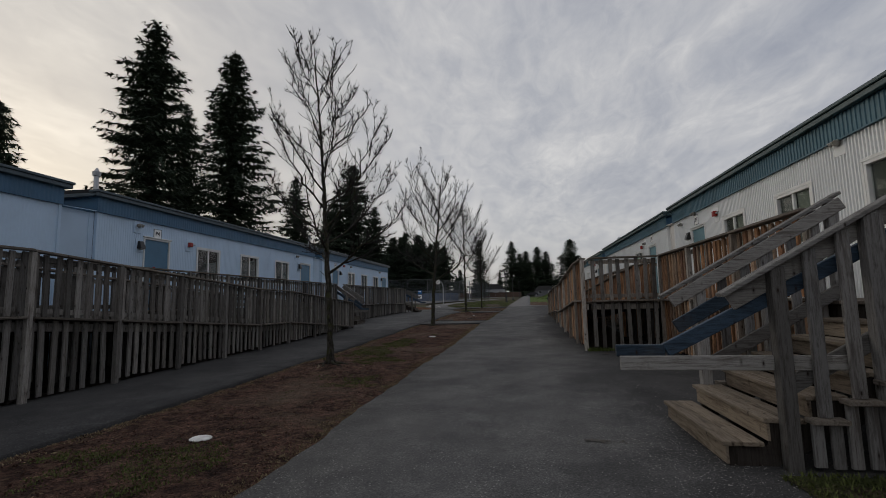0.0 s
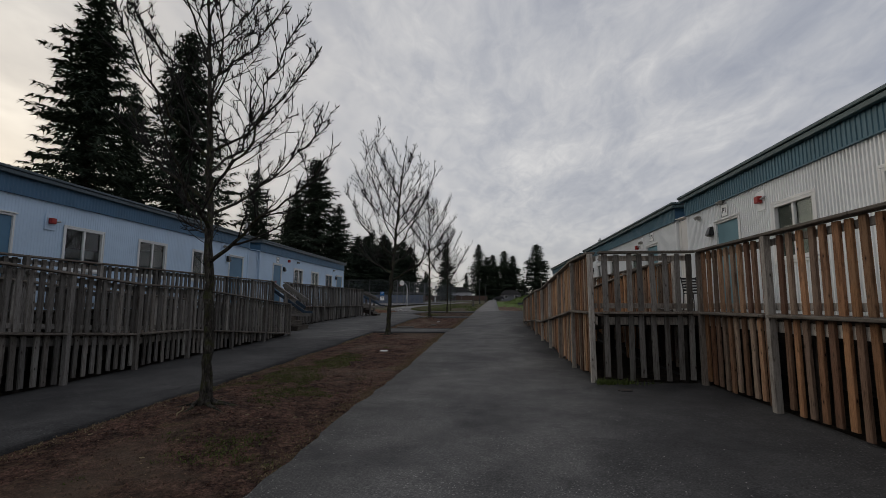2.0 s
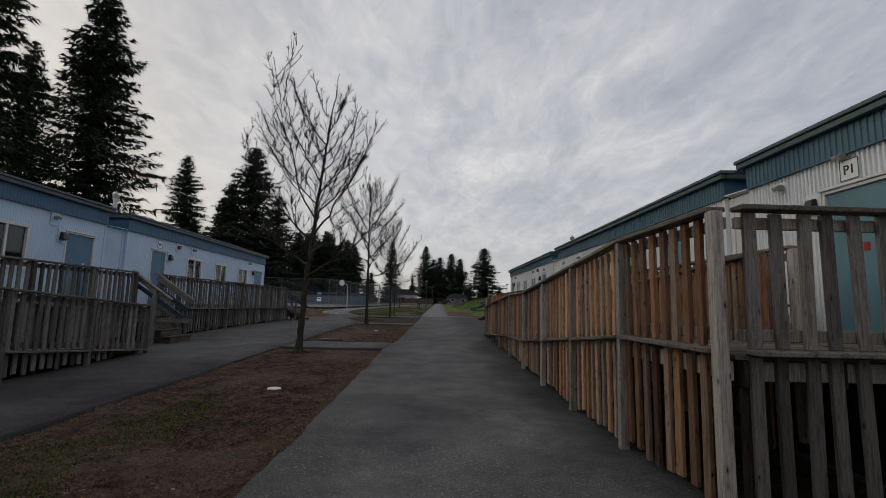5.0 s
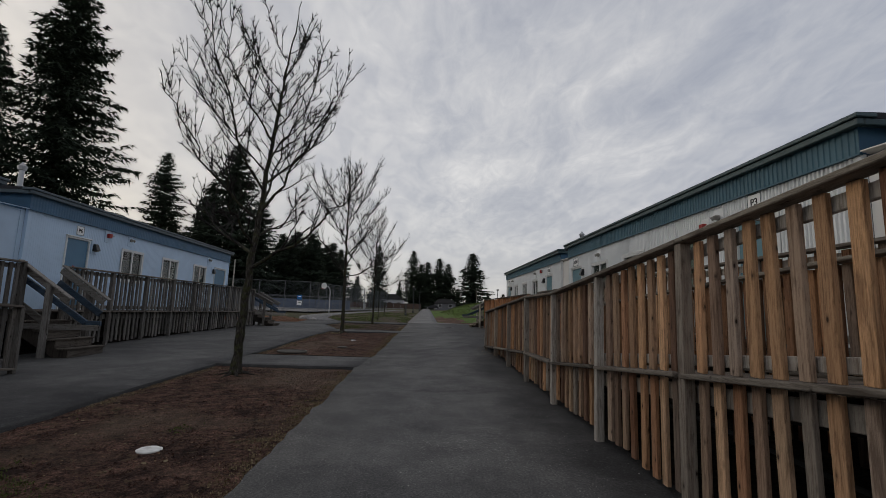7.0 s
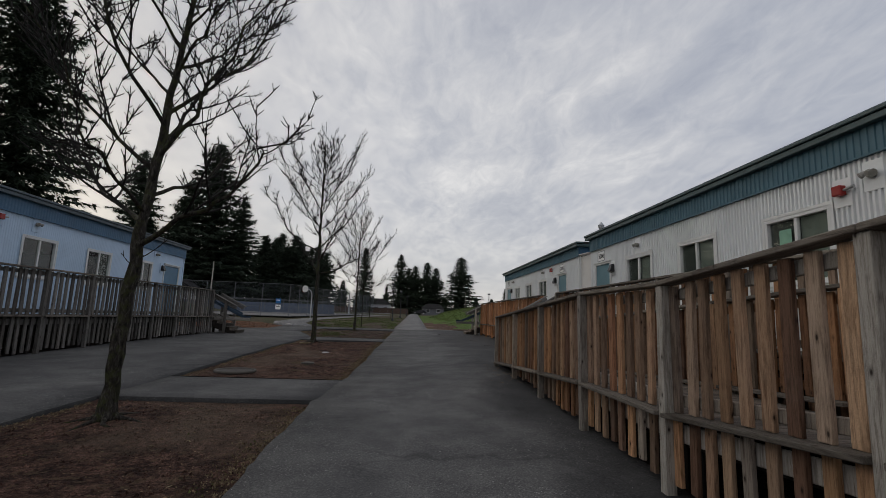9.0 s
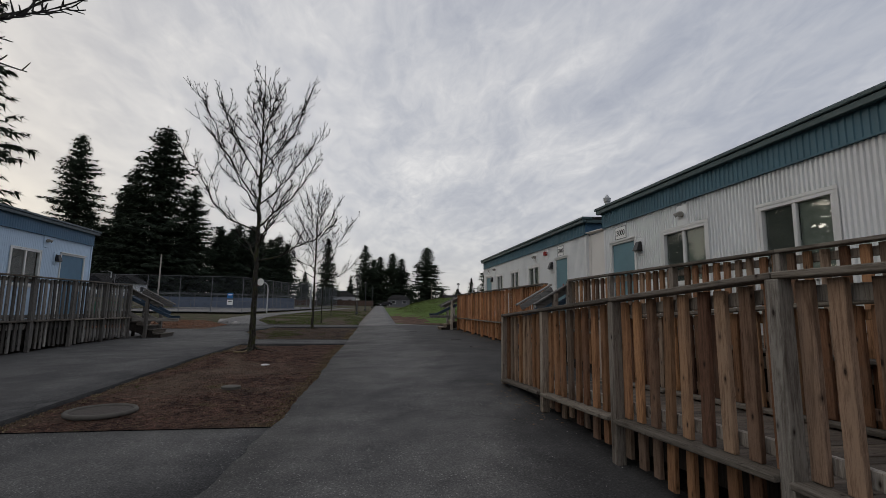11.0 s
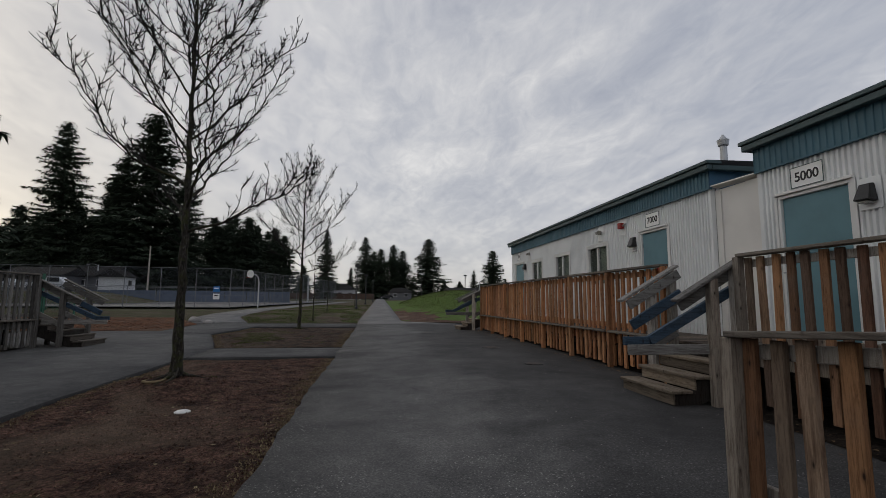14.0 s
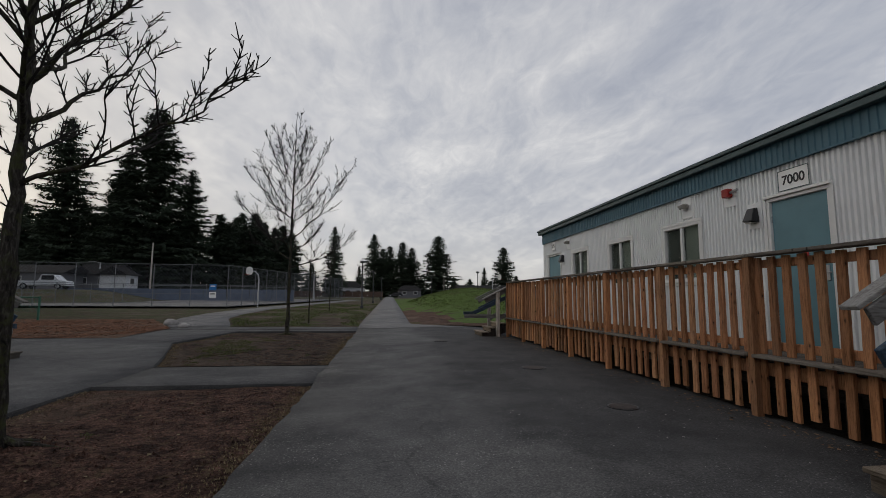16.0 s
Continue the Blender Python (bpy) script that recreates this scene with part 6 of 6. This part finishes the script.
def goal_frame(x, y, label):
    g = rise(x, y)
    ob = thing("ball_net_frame", (x, y, g), label, "net frame")
    for dx in (0.0, 1.5):
        part("post", tube(bmesh.new(), [(x - dx, y, g - 0.05), (x - dx, y, g + 1.15)], [0.05, 0.05], 10), M_GREEN, ob)
    part("crossbar", tube(bmesh.new(), [(x, y, g + 1.1), (x - 1.5, y, g + 1.1)], [0.035, 0.035], 8), M_GREEN, ob)
    part("tall_post", tube(bmesh.new(), [(x - 1.62, y, g - 0.05), (x - 1.62, y, g + 2.4)], [0.07, 0.07], 10), M_GREEN, ob)
    net = bmesh.new()
    for i in range(9):
        for sgn in (1, -1):
            c = x - 0.05 - 1.4 * i / 8
            e = max(x - 1.45, min(x - 0.05, c - sgn * 0.5))
            tube(net, [(c, y, g + 1.08), ((c + e) / 2, y + 0.04, g + 0.75), (e, y, g + 0.42)], [0.008] * 3, 4, False)
    tagged(part("net", net, M_GREEN, ob, "drooping green mesh"), kind="stuff")


goal_frame(-16.5, 52.2, "green steel frame with drooping mesh on the mulch")


def boulder(x, y, r, seed, label):
    bm = bmesh.new()
    bmesh.ops.create_icosphere(bm, subdivisions=3, radius=1)
    for v in bm.verts:
        d = 1 + 0.22 * noise.noise(v.co * 1.6 + Vector((seed, 0, 0))) + 0.07 * noise.noise(v.co * 5)
        v.co = Vector((v.co.x * r * 1.25 * d + x, v.co.y * r * d + y, v.co.z * r * 0.75 * d + rise(x, y) + r * 0.3))
    ob = new("boulder", mesh_of("boulder", bm, M_STONE, True))
    tagged(ob, label, "boulder", "boulders")


boulder(-8.2, 47.7, 0.17, 4, "pale rounded boulder beside the footway")
boulder(-9.3, 49.2, 0.25, 9, "larger grey boulder on the mulch edge")


def exposed_roots(x, y, seed):
    r = random.Random(seed)
    ob = thing("root_flare", (x, y, bed_z(x, y)), "knotted surface roots spreading over bare earth", "roots", "tree roots")
    for i in range(6):
        a = i * 1.05 + r.uniform(-0.4, 0.4)
        pts, p = [], Vector((x + 0.06 * math.cos(a), y + 0.06 * math.sin(a), bed_z(x, y) + 0.06))
        for k in range(6):
            pts.append(p.copy())
            a += r.gauss(0, 0.35)
            p = p + Vector((math.cos(a), math.sin(a), 0)) * 0.10
            p.z = bed_z(p.x, p.y) + 0.008 - 0.008 * k
        part("root", tube(bmesh.new(), pts, [0.035, 0.03, 0.025, 0.02, 0.015, 0.01], 7), M_BARK, ob, "", True)


for tx, ty, *_ in TREES[:4]:
    exposed_roots(tx, ty, int(ty * 10))


def stick(points, rad, label):
    ob = thing("stick", points[0], label, "stick", "sticks on the earth")
    part("branch", tube(bmesh.new(), [(a, b, bed_z(a, b) + 0.012) for a, b, *_ in points], [rad, rad * 0.9, rad * 0.7, rad * 0.4], 6), M_STRAW, ob, "", True)


stick([(-4.33, 9.72, 0.1), (-4.25, 9.58, 0.1), (-4.24, 9.46, 0.1), (-4.18, 9.36, 0.1)], 0.014, "pale broken stick lying on bare earth")
stick([(-3.98, 31.62, 0.6), (-3.86, 31.5, 0.6), (-3.72, 31.52, 0.6), (-3.66, 31.62, 0.6)], 0.028, "pale bent root lying bare by the tree")


def scatter(name, count, pick, make, material, label, category, seed):
    r = random.Random(seed)
    verts, faces = [], []
    for _ in range(count):
        spot = pick(r)
        if spot:
            make(r, *spot, verts, faces)
    me = bpy.data.meshes.new(name)
    me.from_pydata(verts, [], faces)
    me.materials.append(material)
    tagged(new(name, me), label, category, "", "stuff")


def blade(high):
    def make(r, x, y, z, verts, faces):
        for _ in range(3):
            a, h = r.uniform(0, 6.28), high * r.uniform(0.5, 1.2)
            dx, dy, w = math.cos(a), math.sin(a), 0.006 + 0.004 * r.random()
            bx, by = x + r.gauss(0, 0.025), y + r.gauss(0, 0.025)
            n = len(verts)
            verts += [(bx - dy * w, by + dx * w, z), (bx + dy * w, by - dx * w, z), (bx + dx * h * 0.5, by + dy * h * 0.5, z + h * 0.85)]
            faces.append((n, n + 1, n + 2))
    return make


def flake(lo, hi):
    def make(r, x, y, z, verts, faces):
        a, s = r.uniform(0, 6.28), r.uniform(lo, hi)
        c, d = math.cos(a) * s, math.sin(a) * s
        n = len(verts)
        t = r.uniform(-0.3, 0.3) * s
        verts += [(x - c, y - d, z + 0.004), (x + d * 0.5, y - c * 0.5, z + 0.006 + abs(t)), (x + c, y + d, z + 0.006), (x - d * 0.5, y + c * 0.5, z + 0.004)]
        faces.append((n, n + 1, n + 2, n + 3))
    return make


def in_bed(r):
    y = r.uniform(1.5, 45.3)
    if 22.7 < y < 24.8 or 35.2 < y < 37.4:
        return None
    x = r.uniform(side_right(y) + 0.05, main_left(y) - 0.05)
    return x, y, bed_z(x, y)


def grass_spot(r):
    s = in_bed(r)
    if s is None:
        return None
    x, y, z = s
    sod = sum(math.exp(-((x - a) / c) ** 2 - ((y - b) / e) ** 2) for a, b, c, e in ((-4.25, 13.2, 0.7, 1.6), (-3.5, 11.4, 0.6, 1.0), (-3.9, 15.4, 0.6, 1.3), (-3.1, 8.6, 0.5, 0.6), (-3.7, 4.3, 0.9, 0.8), (-4.4, 41.0, 0.9, 2.5)))
    return (x, y, z) if sod + 0.75 * noise.noise((x * 1.7, y * 1.3, 6.0)) + 0.4 * noise.noise((x * 5, y * 5, 2.0)) > 0.48 + r.uniform(0, 0.3) else None


scatter("grass", 90000, grass_spot, blade(0.026), M_MOSS, "sparse short winter grass in the earth beds", "grass", 1)
scatter("leaf_litter", 9000, in_bed, flake(0.006, 0.018), M_LEAF, "dead brown leaves and bark chips on the earth", "leaf litter", 2)


def clod(r, x, y, z, verts, faces):
    n, w = len(verts), r.uniform(0.008, 0.028)
    a = r.uniform(0, 6.28)
    for i in range(4):
        q = a + i * 1.571 + r.uniform(-0.3, 0.3)
        verts.append((x + math.cos(q) * w, y + math.sin(q) * w, z - 0.01))
    verts.append((x + r.uniform(-0.3, 0.3) * w, y + r.uniform(-0.3, 0.3) * w, z + w * r.uniform(0.35, 0.9)))
    faces += [(n + i, n + (i + 1) % 4, n + 4) for i in range(4)]


scatter("soil_clods", 26000, in_bed, clod, M_CLOD, "crumbly dark clods of bare earth", "soil", 13)


def edge_spot(r):
    y = r.uniform(1.5, 45.3)
    if 22.7 < y < 24.8 or 35.2 < y < 37.4:
        return None
    x = main_left(y) - abs(r.gauss(0, 0.16)) + 0.02 if r.random() < 0.65 else side_right(y) + 0.05 + abs(r.gauss(0, 0.12))
    return (x, y, bed_z(x, y) + 0.01) if noise.noise((x * 0.9, y * 0.5, 16.0)) > -0.25 else None


scatter("dry_grass", 10000, edge_spot, blade(0.022), M_STRAW, "straw-coloured dry grass along the asphalt edge", "grass", 14)


def lane_spot(r):
    y = r.uniform(1.0, 44.0)
    side = r.random()
    x = main_left(y) + abs(r.gauss(0, 0.25)) if side < 0.35 else (r.uniform(1.0, 3.8) if side < 0.75 else r.uniform(-1.5, 1.5))
    return x, y, rise(x, y)


def rail_foot(r):
    y = r.uniform(24.0, 43.5)
    x = (1.60 if y < 26.4 else 3.84) - abs(r.gauss(0, 0.22))
    return None if 28.6 < y < 30.6 else (x, y, rise(x, y))


scatter("fallen_leaves", 900, rail_foot, flake(0.012, 0.03), M_LEAF, "dry brown leaves blown against the railing foot", "leaf litter", 15)
scatter("bark_chips", 500, in_bed, flake(0.015, 0.04), M_STRAW, "pale twigs and bark chips on the earth", "leaf litter", 16)
scatter("grit", 3600, lane_spot, flake(0.004, 0.012), M_GRIT, "pale loose grit on the asphalt", "grit", 3)


scatter("gravel", 2400, lambda r: (lambda x, y: (x, y, rise(x, y)))(1.9 + r.gauss(-0.35, 0.45), 4.6 + r.gauss(0, 1.1)), flake(0.004, 0.010), M_GRIT, "loose pale gravel by the stair foot", "gravel", 11)
scatter("paint_mark", 70, lambda r: (lambda a, d: (0.74 + d * math.cos(a) * 1.4, 4.95 + d * math.sin(a) * 0.6, rise(0.74, 4.95)))(r.uniform(0, 6.28), abs(r.gauss(0, 0.09))), flake(0.008, 0.03), M_CONCRETE, "faint pale splash on the asphalt", "stain", 12)


def mulch_spot(r):
    x, y = r.uniform(-26, -8.6), r.uniform(43.3, 51)
    if x > -8.4 - max(0, y - 47) * 0.55:
        return None
    return x, y, rise(x, y) + 0.03


scatter("mulch_leaves", 9000, mulch_spot, flake(0.03, 0.06), M_MULCH_LEAF, "drift of red-brown fallen leaves", "leaf litter", 4)


def lawn_spot(r):
    y = r.uniform(48, 85)
    x = r.uniform(side_mid(y) + 1.3, path_mid(y) - 1.2)
    return (x, y, rise(x, y)) if noise.noise((x * 0.5, y * 0.3, 2.0)) > -0.1 else None


scatter("lawn_grass", 16000, lawn_spot, blade(0.10), M_GRASS, "thin ragged winter lawn", "grass", 5)


def mound_spot(r):
    y = r.uniform(50, 92)
    x = r.uniform(path_mid(y) + 1.6, 18)
    h = mound(x, y)
    return (x, y, rise(x, y) + h) if h > 0.30 + 0.3 * noise.noise((x, y, 1.0)) else None


scatter("mound_grass", 26000, mound_spot, blade(0.14), M_GRASS, "bright ragged grass on the mound", "grass", 6)
def verge_spot(r):
    x, y = r.uniform(1.95, 5.0), r.uniform(1.0, 4.2)
    return (x, y, rise(x, y)) if noise.noise((x * 1.2, y * 1.2, 3.0)) > -0.15 else None


scatter("verge_grass", 5000, verge_spot, blade(0.05), M_MOSS, "short green grass beside the stairs", "grass", 8)
scatter("weeds", 130, lambda r: (lambda x, y: (x, y, rise(x, y)))(1.62 + abs(r.gauss(0, 0.35)), 11.98 + r.gauss(0, 0.05)), blade(0.10), M_GRASS, "green weeds at the foot of the railing", "weeds", 7)
